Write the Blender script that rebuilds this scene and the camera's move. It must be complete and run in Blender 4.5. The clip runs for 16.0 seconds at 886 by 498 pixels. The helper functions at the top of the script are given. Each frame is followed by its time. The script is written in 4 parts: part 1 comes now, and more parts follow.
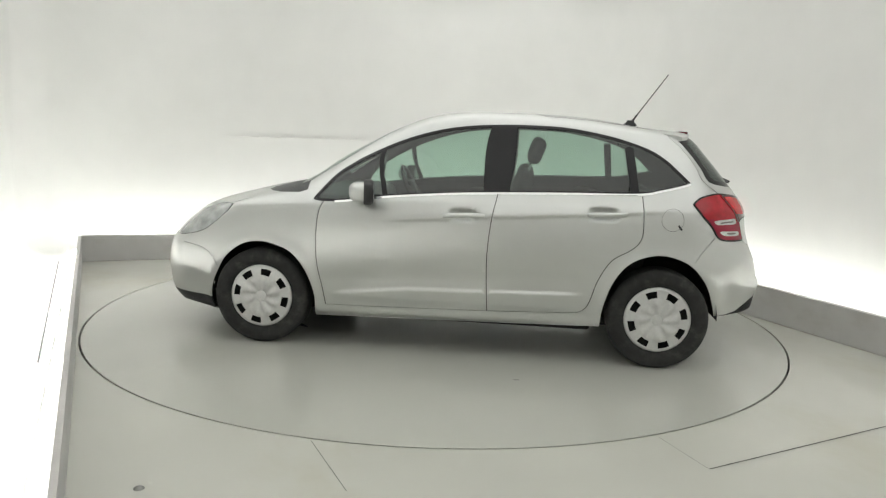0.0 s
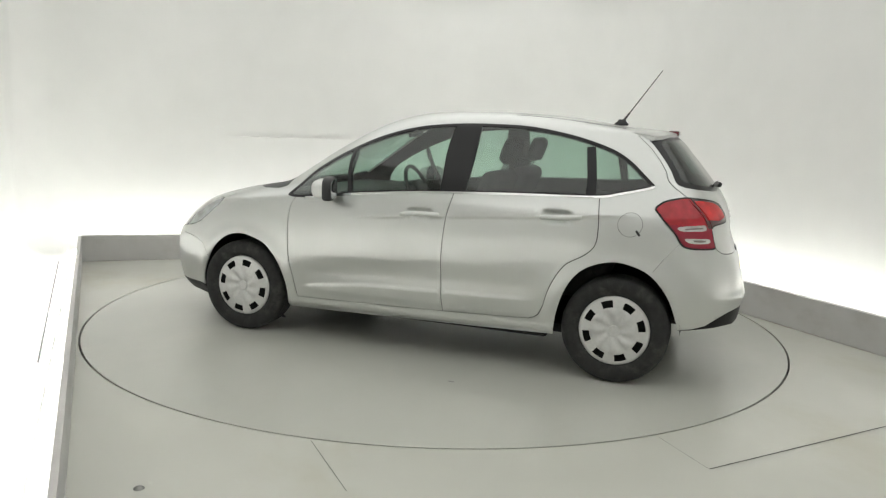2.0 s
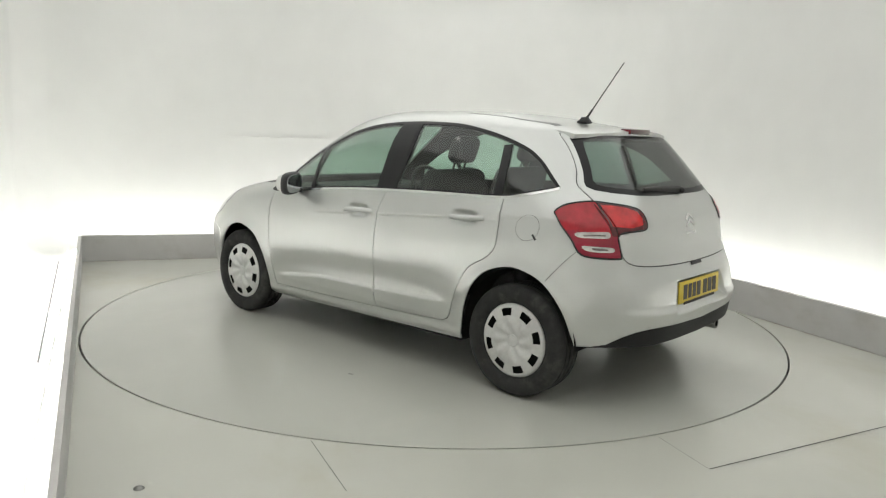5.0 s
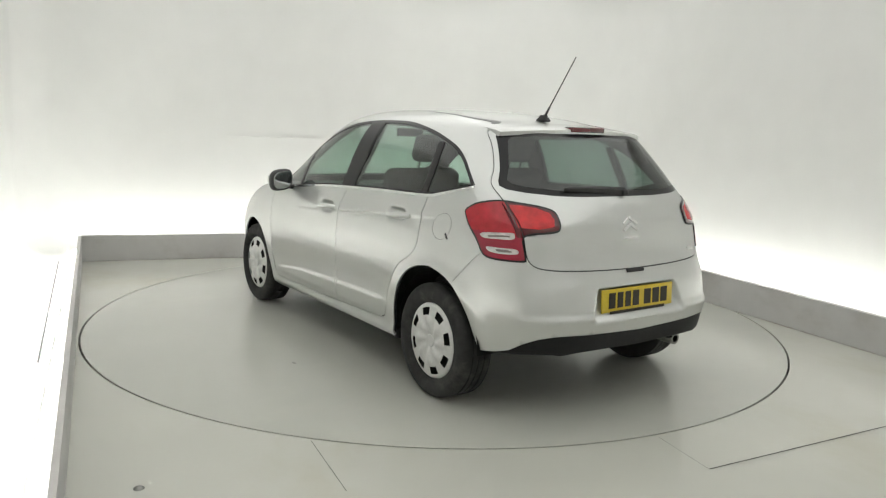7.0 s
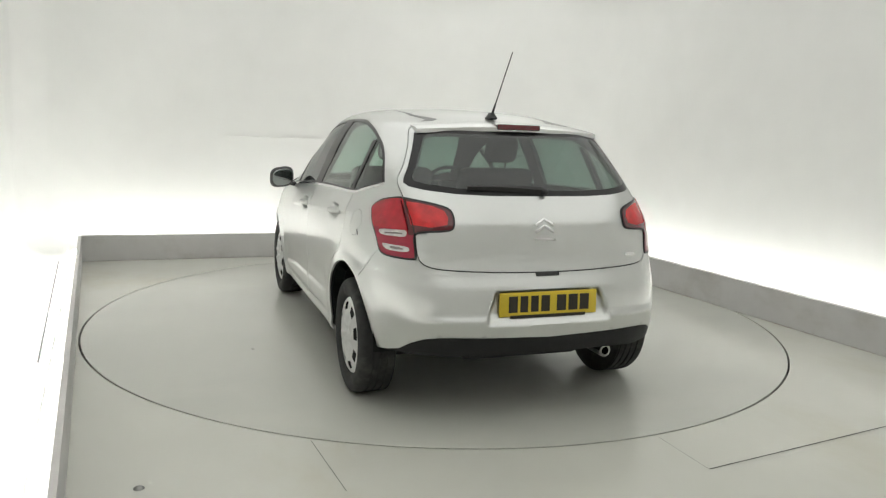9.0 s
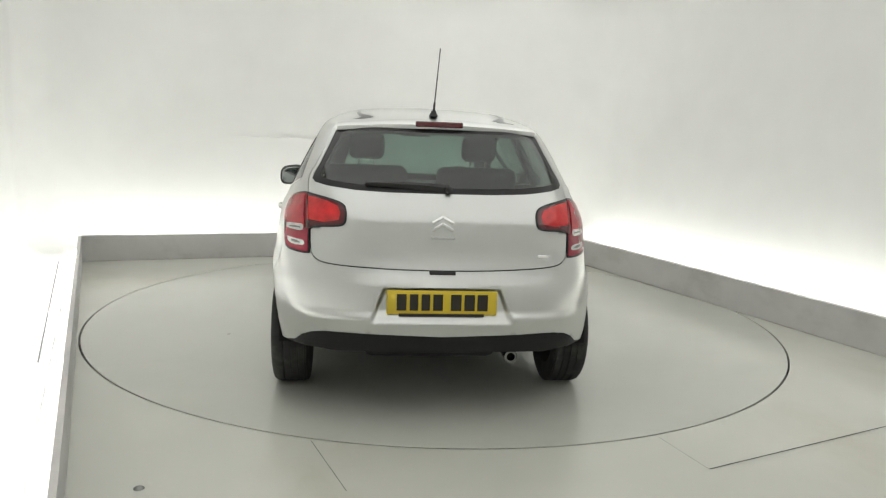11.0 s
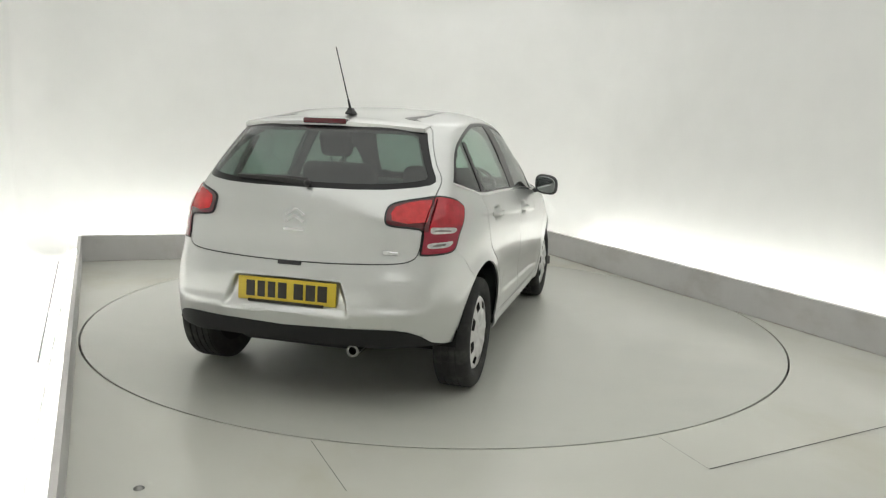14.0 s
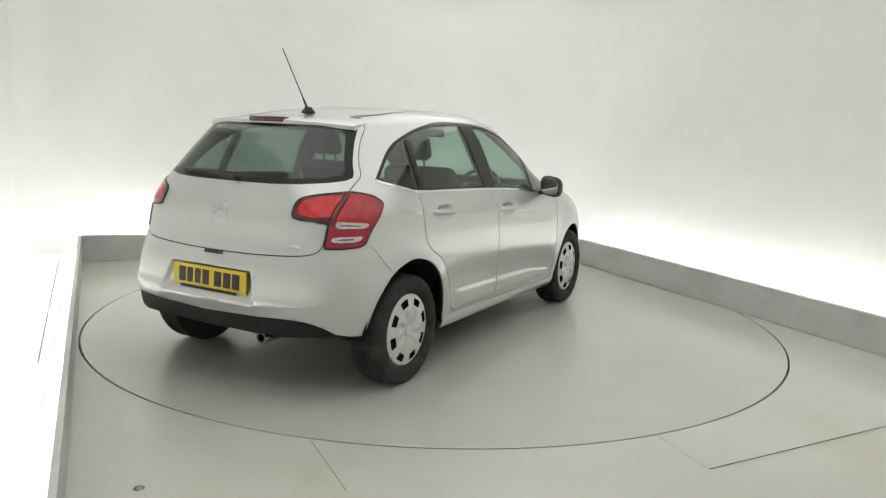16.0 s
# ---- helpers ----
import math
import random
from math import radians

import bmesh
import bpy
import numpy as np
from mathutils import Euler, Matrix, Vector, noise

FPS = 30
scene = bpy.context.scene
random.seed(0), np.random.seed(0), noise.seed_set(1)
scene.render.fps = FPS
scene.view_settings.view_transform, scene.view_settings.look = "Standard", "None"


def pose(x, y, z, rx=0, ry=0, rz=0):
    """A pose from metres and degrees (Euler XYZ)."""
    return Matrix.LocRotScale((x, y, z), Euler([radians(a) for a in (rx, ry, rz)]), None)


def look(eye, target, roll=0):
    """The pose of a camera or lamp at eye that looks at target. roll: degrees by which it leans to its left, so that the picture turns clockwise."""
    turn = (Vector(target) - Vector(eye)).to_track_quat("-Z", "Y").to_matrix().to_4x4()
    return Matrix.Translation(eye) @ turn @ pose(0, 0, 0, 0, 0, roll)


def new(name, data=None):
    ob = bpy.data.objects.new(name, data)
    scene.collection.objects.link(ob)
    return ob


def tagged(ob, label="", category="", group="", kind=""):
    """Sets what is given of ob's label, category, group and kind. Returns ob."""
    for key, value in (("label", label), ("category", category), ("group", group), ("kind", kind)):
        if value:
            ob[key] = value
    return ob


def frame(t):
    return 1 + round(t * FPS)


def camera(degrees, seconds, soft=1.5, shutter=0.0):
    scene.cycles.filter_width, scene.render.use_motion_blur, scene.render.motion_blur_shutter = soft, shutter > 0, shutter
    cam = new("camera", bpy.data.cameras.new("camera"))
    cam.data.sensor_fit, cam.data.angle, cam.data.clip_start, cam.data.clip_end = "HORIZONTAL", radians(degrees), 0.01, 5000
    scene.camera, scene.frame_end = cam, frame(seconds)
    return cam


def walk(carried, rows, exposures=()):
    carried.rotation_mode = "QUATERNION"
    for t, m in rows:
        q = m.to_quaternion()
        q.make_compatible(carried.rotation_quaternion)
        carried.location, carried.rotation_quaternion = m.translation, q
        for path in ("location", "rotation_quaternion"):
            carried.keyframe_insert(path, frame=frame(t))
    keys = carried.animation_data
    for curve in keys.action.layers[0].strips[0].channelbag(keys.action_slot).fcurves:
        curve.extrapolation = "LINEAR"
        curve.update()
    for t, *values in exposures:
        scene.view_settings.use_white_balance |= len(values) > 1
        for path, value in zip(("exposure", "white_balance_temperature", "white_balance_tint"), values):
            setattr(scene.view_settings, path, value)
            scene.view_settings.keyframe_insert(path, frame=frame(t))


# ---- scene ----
# camera: fixed on a stand at chest height
EYE, YAW, PITCH, ROLL, FOV = (-2.2975, -5.1429, 1.4140), 24.405, -9.27, 2.093, 60.70


def camera_pose():
    y, p = radians(YAW), radians(PITCH)
    way = Vector((math.sin(y) * math.cos(p), math.cos(y) * math.cos(p), math.sin(p)))
    return look(EYE, Vector(EYE) + way, ROLL)


cam = camera(FOV, 16.0, soft=1.25)
walk(cam, [(0.0, camera_pose()), (16.0, camera_pose())], exposures=[(0.0, 0.05), (16.0, 0.05)])

# ---- world and lamps ----
world = bpy.data.worlds.new("world")
scene.world = world
world.use_nodes = True
world.node_tree.nodes["Background"].inputs[0].default_value = (0.9, 0.95, 1.0, 1)
world.node_tree.nodes["Background"].inputs[1].default_value = 0.02


# ---- materials ----
def mat(name, base, rough=0.5, metal=0.0, noise_scale=0.0, noise_amt=0.0, bump=0.0, bump_scale=200.0,
        coat=0.0, rough_var=0.0, big=0.6, spec=0.5, coords="Object"):
    m = bpy.data.materials.new(name)
    m.use_nodes = True
    nt = m.node_tree
    b = nt.nodes["Principled BSDF"]
    b.inputs["Base Color"].default_value = (*base, 1)
    b.inputs["Roughness"].default_value = rough
    b.inputs["Metallic"].default_value = metal
    b.inputs["Specular IOR Level"].default_value = spec
    b.inputs["Coat Weight"].default_value = coat
    b.inputs["Coat Roughness"].default_value = 0.05
    tc = nt.nodes.new("ShaderNodeTexCoord")

    def fac(scale, detail=2.0):
        n = nt.nodes.new("ShaderNodeTexNoise")
        n.inputs["Scale"].default_value = scale
        n.inputs["Detail"].default_value = detail
        nt.links.new(tc.outputs[coords], n.inputs["Vector"])
        return n.outputs["Fac"]

    if noise_amt:
        a = nt.nodes.new("ShaderNodeMath")
        a.operation = "ADD"
        nt.links.new(fac(noise_scale), a.inputs[0])
        nt.links.new(fac(big, 2.0), a.inputs[1])
        mr = nt.nodes.new("ShaderNodeMapRange")
        mr.inputs["From Min"].default_value, mr.inputs["From Max"].default_value = 0.6, 1.4
        mr.inputs["To Min"].default_value, mr.inputs["To Max"].default_value = 1 - noise_amt, 1 + noise_amt
        nt.links.new(a.outputs[0], mr.inputs["Value"])
        mix = nt.nodes.new("ShaderNodeVectorMath")
        mix.operation = "SCALE"
        mix.inputs[0].default_value = base
        nt.links.new(mr.outputs[0], mix.inputs["Scale"])
        nt.links.new(mix.outputs[0], b.inputs["Base Color"])
    if rough_var:
        mr = nt.nodes.new("ShaderNodeMapRange")
        mr.inputs["From Min"].default_value, mr.inputs["From Max"].default_value = 0.3, 0.7
        mr.inputs["To Min"].default_value, mr.inputs["To Max"].default_value = rough - rough_var, rough + rough_var
        nt.links.new(fac(noise_scale or 6.0), mr.inputs["Value"])
        nt.links.new(mr.outputs[0], b.inputs["Roughness"])
    if bump:
        bp = nt.nodes.new("ShaderNodeBump")
        bp.inputs["Strength"].default_value = bump
        bp.inputs["Distance"].default_value = 0.004
        nt.links.new(fac(bump_scale), bp.inputs["Height"])
        nt.links.new(bp.outputs[0], b.inputs["Normal"])
    return m


def glow(name, colour, strength):
    m = bpy.data.materials.new(name)
    m.use_nodes = True
    b = m.node_tree.nodes["Principled BSDF"]
    b.inputs["Base Color"].default_value = (0.8, 0.8, 0.8, 1)
    b.inputs["Emission Color"].default_value = (*colour, 1)
    b.inputs["Emission Strength"].default_value = strength
    return m


def tinted(name, colour, rough=0.0, clear=0.75):
    """Thin glass: mostly clear with a mirror-like gloss."""
    m = bpy.data.materials.new(name)
    m.use_nodes = True
    nt = m.node_tree
    nt.nodes.remove(nt.nodes["Principled BSDF"])
    tr = nt.nodes.new("ShaderNodeBsdfTransparent")
    tr.inputs[0].default_value = (*[c * clear for c in colour], 1)
    gl = nt.nodes.new("ShaderNodeBsdfGlossy")
    gl.inputs["Roughness"].default_value = rough
    lw = nt.nodes.new("ShaderNodeLayerWeight")
    pw = nt.nodes.new("ShaderNodeMath")
    pw.operation = "POWER"
    pw.inputs[1].default_value = 4.0
    nt.links.new(lw.outputs["Facing"], pw.inputs[0])
    fr = nt.nodes.new("ShaderNodeMapRange")
    fr.inputs["To Min"].default_value, fr.inputs["To Max"].default_value = 0.095, 0.95
    nt.links.new(pw.outputs[0], fr.inputs["Value"])
    mx = nt.nodes.new("ShaderNodeMixShader")
    nt.links.new(fr.outputs[0], mx.inputs[0])
    nt.links.new(tr.outputs[0], mx.inputs[1])
    nt.links.new(gl.outputs[0], mx.inputs[2])
    nt.links.new(mx.outputs[0], nt.nodes["Material Output"].inputs[0])
    return m


M_WALL = mat("white_wall_paint", (0.80, 0.80, 0.78), 0.7, noise_scale=3.0, noise_amt=0.03, bump=0.05, bump_scale=60)
M_CEIL = mat("white_ceiling_paint", (0.82, 0.82, 0.80), 0.8, noise_scale=3.0, noise_amt=0.02)
M_FLOOR = mat("grey_floor_paint", (0.570, 0.572, 0.518), 0.24, noise_scale=1.6, noise_amt=0.05, big=0.35, spec=0.6)
# disc grey set below the floor's: shade round the car put into the colour
M_DISC = mat("shaded_turntable_paint", (0.525, 0.53, 0.482), 0.23, noise_scale=1.4, noise_amt=0.035, big=0.35, spec=0.6)
M_SKIRT = mat("grey_board_paint", (0.55, 0.54, 0.53), 0.55, noise_scale=8.0, noise_amt=0.04)
M_GAP = mat("dark_gap", (0.02, 0.02, 0.02), 0.9)
M_TUBE = glow("lit_tube", (0.975, 0.985, 0.95), 25.0)
M_PANEL = glow("lit_panel", (0.975, 0.985, 0.95), 0.61)
M_METAL = mat("worn_steel", (0.28, 0.28, 0.27), 0.45, 0.9, noise_scale=40, noise_amt=0.2)
M_BLACK = mat("black_plastic", (0.02, 0.02, 0.021), 0.5, noise_scale=30, noise_amt=0.2, bump=0.15, bump_scale=400)
M_BOX = mat("dusty_grey_plastic", (0.11, 0.105, 0.10), 0.6, noise_scale=14, noise_amt=0.35)


def stained(m, colour, scale, amount, seed):
    """Lay soft-edged stains of another colour over a painted material."""
    nt = m.node_tree
    b = nt.nodes["Principled BSDF"]
    src = b.inputs["Base Color"].links[0].from_socket
    tc = nt.nodes.new("ShaderNodeTexCoord")
    mp = nt.nodes.new("ShaderNodeMapping")
    mp.inputs["Location"].default_value = (seed, seed * 1.7, 0)
    mp.inputs["Scale"].default_value = (1.0, 0.55, 1.0)
    n = nt.nodes.new("ShaderNodeTexNoise")
    n.inputs["Scale"].default_value, n.inputs["Detail"].default_value, n.inputs["Roughness"].default_value = scale, 6.0, 0.62
    nt.links.new(tc.outputs["Object"], mp.inputs["Vector"])
    nt.links.new(mp.outputs[0], n.inputs["Vector"])
    mr = nt.nodes.new("ShaderNodeMapRange")
    mr.interpolation_type = "SMOOTHSTEP"
    mr.inputs["From Min"].default_value, mr.inputs["From Max"].default_value = 0.50, 0.70
    mr.inputs["To Max"].default_value = amount
    nt.links.new(n.outputs["Fac"], mr.inputs["Value"])
    mx = nt.nodes.new("ShaderNodeMix")
    mx.data_type = "RGBA"
    nt.links.new(mr.outputs[0], mx.inputs[0])
    nt.links.new(src, mx.inputs[6])
    mx.inputs[7].default_value = (*colour, 1)
    nt.links.new(mx.outputs[2], b.inputs["Base Color"])


stained(M_FLOOR, (0.50, 0.48, 0.38), 0.9, 0.5, 3.1)
stained(M_DISC, (0.57, 0.57, 0.515), 1.1, 0.5, 7.4)
stained(M_SKIRT, (0.42, 0.40, 0.37), 2.5, 0.5, 1.3)


# ---- mesh helpers ----
def mesh_from(name, verts, faces, material, smooth=False):
    me = bpy.data.meshes.new(name)
    me.from_pydata([tuple(v) for v in verts], [], [tuple(f) for f in faces])
    me.materials.append(material)
    if smooth:
        me.polygons.foreach_set("use_smooth", [True] * len(me.polygons))
    me.update()
    return me


def ob_from(name, verts, faces, material, parent=None, label="", smooth=False):
    ob = new(name, mesh_from(name, verts, faces, material, smooth))
    if parent is not None:
        ob.parent = parent
    if label:
        ob["label"] = label
    return ob


def part(name, bm, material, parent=None, label="", smooth=None):
    """Link a bmesh as one mesh object under a thing."""
    me = bpy.data.meshes.new(name)
    bmesh.ops.recalc_face_normals(bm, faces=bm.faces)
    bm.to_mesh(me)
    bm.free()
    me.materials.append(material)
    if smooth is not None:
        me.polygons.foreach_set("use_smooth", [True] * len(me.polygons))
        if smooth:
            me.set_sharp_from_angle(angle=radians(smooth))
    ob = new(name, me)
    if parent is not None:
        ob.parent = parent
    if label:
        ob["label"] = label
    return ob


def bm_box(lo, hi, bevel=0.0, seg=2, bm=None, m=None):
    bm = bm or bmesh.new()
    c = [(a + b) / 2 for a, b in zip(lo, hi)]
    d = [b - a for a, b in zip(lo, hi)]
    t = Matrix.Translation(c) @ Matrix.Diagonal((*d, 1))
    if m is not None:
        t = m @ t
    made = bmesh.ops.create_cube(bm, size=1.0, matrix=t)["verts"]
    if bevel:
        edges = list({e for v in made for e in v.link_edges})
        bmesh.ops.bevel(bm, geom=edges, offset=bevel, segments=seg, affect="EDGES", profile=0.5)
    return bm


def prism(poly, z0, z1):
    """A flat polygon (x, y) raised from z0 to z1."""
    n = len(poly)
    v = [(x, y, z0) for x, y in poly] + [(x, y, z1) for x, y in poly]
    f = [tuple(range(n))[::-1], tuple(range(n, 2 * n))]
    f += [(i, (i + 1) % n, n + (i + 1) % n, n + i) for i in range(n)]
    return v, f


def wall_between(name, a, b, thick, z0, z1, material, side=1, label="", category="wall"):
    """A board from a to b on the plan, its thickness on one side."""
    d = (Vector(b) - Vector(a)).normalized()
    o = Vector((-d.y, d.x)) * thick * side
    ps = [Vector(a), Vector(b), Vector(b) + o, Vector(a) + o]
    v, f = prism([(p.x, p.y) for p in ps], z0, z1)
    bm = bmesh.new()
    vs = [bm.verts.new(q) for q in v]
    for q in f:
        bm.faces.new([vs[i] for i in q])
    ob = part(name, bm, material, None, label)
    return tagged(ob, label, category, kind="structure")


# ---- the booth ----
R_TABLE = 2.458
IN_L, IN_R = -2.435, 2.40                       # faces of the low boards
CORNER_BL, CORNER_BR = (-2.50, 2.785), (2.36, 2.46)
FRONT_Y = -5.9
BOARD_H = 0.245

# floor sheet with a round opening for the turntable
def floor_sheet():
    n = 128
    ring = [(math.cos(2 * math.pi * i / n) * (R_TABLE + 0.013), math.sin(2 * math.pi * i / n) * (R_TABLE + 0.013)) for i in range(n)]
    v = [(x, y, 0.0) for x, y in ring]
    big = []
    for x, y in ring:
        k = 9.0 / max(abs(x), abs(y))
        big.append((x * k, y * k, 0.0))
    low = [(x, y, -0.08) for x, y in ring]
    v = v + big + low
    f = [(i, (i + 1) % n, n + (i + 1) % n, n + i) for i in range(n)]
    f += [(i, 2 * n + i, 2 * n + (i + 1) % n, (i + 1) % n) for i in range(n)]
    ob = ob_from("floor", v, f, M_FLOOR)
    return tagged(ob, "light grey painted booth floor with a round opening", "floor", kind="structure")


floor_ob = floor_sheet()
pit_v = [(math.cos(2 * math.pi * i / 64) * 2.7, math.sin(2 * math.pi * i / 64) * 2.7, -0.085) for i in range(64)]
tagged(ob_from("pit", pit_v, [tuple(range(64))], M_GAP), "dark pit beneath the turntable", "pit", kind="structure")


def turntable():
    n = 160
    bm = bmesh.new()
    r = R_TABLE
    top = [bm.verts.new((math.cos(2 * math.pi * i / n) * r, math.sin(2 * math.pi * i / n) * r, 0.0)) for i in range(n)]
    low = [bm.verts.new((v.co.x, v.co.y, -0.05)) for v in top]
    bm.faces.new(top)
    bm.faces.new(low[::-1])
    for i in range(n):
        bm.faces.new((top[i], low[i], low[(i + 1) % n], top[(i + 1) % n]))
    ob = part("turntable", bm, M_DISC)
    return tagged(ob, "round grey turntable flush with the booth floor, lightly scuffed", "turntable")


table_ob = turntable()

# low boards that hide the strip lights
wall_between("light_board_left", (IN_L, FRONT_Y), CORNER_BL, 0.026, 0, BOARD_H, M_SKIRT, 1, "low grey board hiding strip lights", "board")
wall_between("light_board_back", CORNER_BL, CORNER_BR, 0.05, 0, BOARD_H, M_SKIRT, 1, "low grey board hiding strip lights", "board")
wall_between("light_board_right", CORNER_BR, (2.47, FRONT_Y), 0.05, 0, BOARD_H + 0.012, M_SKIRT, 1, "low grey board hiding strip lights", "board")

# outer walls: one smooth shell with rounded corners
WL, WR, WB, CEIL = -3.05, 2.95, 3.35, 3.10


def shell():
    """Seamless walls that curve into the floor behind the boards."""
    path = [(WL, FRONT_Y), (WL, -2.0)]
    for (cx, cy), a0, rc in (((WL + 0.30, WB + 0.05 - 0.30), 180, 0.30), ((WR - 1.2, WB - 0.15 - 1.2), 90, 1.2)):
        for i in range(25):
            a = radians(a0 - 90 * i / 24)
            path.append((cx + math.cos(a) * rc, cy + math.sin(a) * rc))
    path += [(WR, -2.0), (WR, FRONT_Y)]
    pv = [Vector(p) for p in path]
    rc = 0.26
    prof = [(rc, 0.004)] + [(rc - rc * math.sin(radians(a)), 0.004 + rc - rc * math.cos(radians(a))) for a in range(10, 91, 10)] + [(0.0, 1.0), (0.0, CEIL), (-0.12, CEIL), (-0.12, 0.0)]
    v, f = [], []
    k = len(prof)
    for i, p in enumerate(pv):
        d = (pv[min(i + 1, len(pv) - 1)] - pv[max(i - 1, 0)]).normalized()
        nrm = Vector((d.y, -d.x))
        v += [(*(p + nrm * s), z) for s, z in prof]
    for i in range(len(pv) - 1):
        for j in range(k - 1):
            f.append((i * k + j, (i + 1) * k + j, (i + 1) * k + j + 1, i * k + j + 1))
    ob = ob_from("wall_back_and_sides", v, f, M_WALL, smooth=True)
    ob.data.set_sharp_from_angle(angle=radians(40))
    tagged(ob, "seamless white booth walls with rounded corners and foot", "wall", kind="structure")


shell()
wall_between("wall_front", (WR + 0.12, FRONT_Y - 0.0), (WL - 0.12, FRONT_Y), 0.12, 0, CEIL, M_WALL, 1, "plain white closing wall of the booth")
cv, cf = prism([(WL - 0.2, FRONT_Y - 0.2), (WR + 0.2, FRONT_Y - 0.2), (WR + 0.2, WB + 0.4), (WL - 0.2, WB + 0.4)], CEIL, CEIL + 0.1)
tagged(ob_from("ceiling", cv, cf, M_CEIL), "plain white booth ceiling", "ceiling", kind="structure")


# white trough floors between the boards and the walls
for nm, poly in (("trough_floor_left", [(-3.05, FRONT_Y), (-2.465, FRONT_Y), (-2.530, 2.85), (-3.05, 2.85)]),
                 ("trough_floor_back", [(-2.95, 2.851), (-2.5, 2.851), (2.36, 2.52), (2.9, 2.52), (2.2, 3.3), (-2.9, 3.35)]),
                 ("trough_floor_right", [(2.425, 2.519), (2.525, FRONT_Y), (2.95, FRONT_Y), (2.95, 2.519)])):
    tv, tf = prism(poly, -0.01, 0.003)
    tagged(ob_from(nm, tv, tf, M_WALL), "white painted floor of the light trough", "floor", kind="structure")

# strip lights in the troughs behind the boards
def strip_light(a, b, z=0.06):
    d = Vector(b) - Vector(a)
    ln = d.length
    e = new("strip_light")
    e.matrix_basis = Matrix.Translation((*((Vector(a) + Vector(b)) / 2), 0)) @ Matrix.Rotation(math.atan2(d.y, d.x), 4, "Z")
    part("batten", bm_box((-ln / 2, -0.017, 0.0), (ln / 2, 0.017, z - 0.016), 0.004), M_WALL, e)
    bm = bmesh.new()
    bmesh.ops.create_cone(bm, cap_ends=True, segments=14, radius1=0.016, radius2=0.016, depth=ln - 0.02,
                          matrix=Matrix.Translation((0, 0, z)) @ Matrix.Rotation(radians(90), 4, "Y"))
    part("tube", bm, M_TUBE, e, "glowing white tube", smooth=40)
    return tagged(e, "white strip light lying in the trough behind a board", "strip light", "strip lights round the booth")


for k in range(4):
    strip_light((-2.62, -5.2 + k * 2.05), (-2.62, -3.17 + k * 2.05))
    strip_light((2.70, -5.7 + k * 2.0), (2.70, -3.8 + k * 2.0))
for k in range(3):
    x0 = -2.60 + k * 1.66
    strip_light((x0, 3.02 - 0.082 * (x0 + 2.4)), (x0 + 1.64, 3.02 - 0.082 * (x0 + 4.04)))


def ceiling_glow_panel(x, y, lx, ly):
    e = new("ceiling_glow_panel")
    e.matrix_basis = pose(x, y, CEIL)
    part("frame", bm_box((-lx / 2, -ly / 2, -0.05), (lx / 2, ly / 2, 0.0), 0.005), M_CEIL, e)
    part("diffuser", bm_box((-lx / 2 + 0.03, -ly / 2 + 0.03, -0.058), (lx / 2 - 0.03, ly / 2 - 0.03, -0.046), 0.003), M_PANEL, e, "glowing white diffuser")
    return tagged(e, "flat white glowing panel added under the booth ceiling", "ceiling light", "ceiling lights of the booth")


# broad unseen panel, added to give the whole ceiling a soft even glow
ceiling_glow_panel(-0.05, -1.25, 5.5, 8.6)
ceiling_glow_panel(1.7, 2.55, 1.3, 0.40)


# ---- the car ----
M_PAINT = mat("silver_paint", (0.60, 0.61, 0.598), 0.28, 0.80, noise_scale=900.0, noise_amt=0.05, coat=0.6, big=2.0)
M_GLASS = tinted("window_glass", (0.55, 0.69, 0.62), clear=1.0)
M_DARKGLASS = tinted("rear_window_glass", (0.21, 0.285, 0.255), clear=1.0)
M_GLOSSBLACK = mat("gloss_black_trim", (0.010, 0.010, 0.011), 0.28, spec=0.35)
M_LINER = mat("dark_inner_shell", (0.012, 0.012, 0.012), 0.9)
M_RUBBER = mat("tyre_rubber", (0.028, 0.028, 0.0275), 0.75, spec=0.3, noise_scale=25, noise_amt=0.3, bump=0.2, bump_scale=150)
stained(M_RUBBER, (0.075, 0.072, 0.066), 9.0, 0.6, 2.2)
M_CAP = mat("silver_wheel_trim", (0.62, 0.62, 0.61), 0.38, 0.35, noise_scale=60, noise_amt=0.08, coat=0.2)
M_STEEL = mat("brushed_steel", (0.26, 0.26, 0.255), 0.25, 1.0, noise_scale=60, noise_amt=0.2)
M_CHROME = mat("chrome", (0.75, 0.75, 0.75), 0.12, 1.0)
M_RED = mat("red_lamp_lens", (0.42, 0.010, 0.022), 0.2, coat=0.35, noise_scale=22, noise_amt=0.35)
M_REDLIGHT = mat("bright_red_reflector", (0.60, 0.014, 0.018), 0.2, coat=0.35, noise_scale=22, noise_amt=0.35)
M_CLEAR = mat("clear_lamp_lens", (0.72, 0.66, 0.66), 0.15, 0.3, coat=1.0, noise_scale=38, noise_amt=0.4)
M_YELLOW = mat("yellow_plate", (0.62, 0.46, 0.03), 0.4, noise_scale=40, noise_amt=0.05)
M_SEAT = mat("charcoal_seat_cloth", (0.028, 0.028, 0.03), 0.9, noise_scale=80, noise_amt=0.3)

XM = -0.30
Z_TOP = 1.518


def table(s):
    a = [tuple(float(q) for q in p.split(":")) for p in s.split()]
    return [p[0] for p in a], [p[1] for p in a]


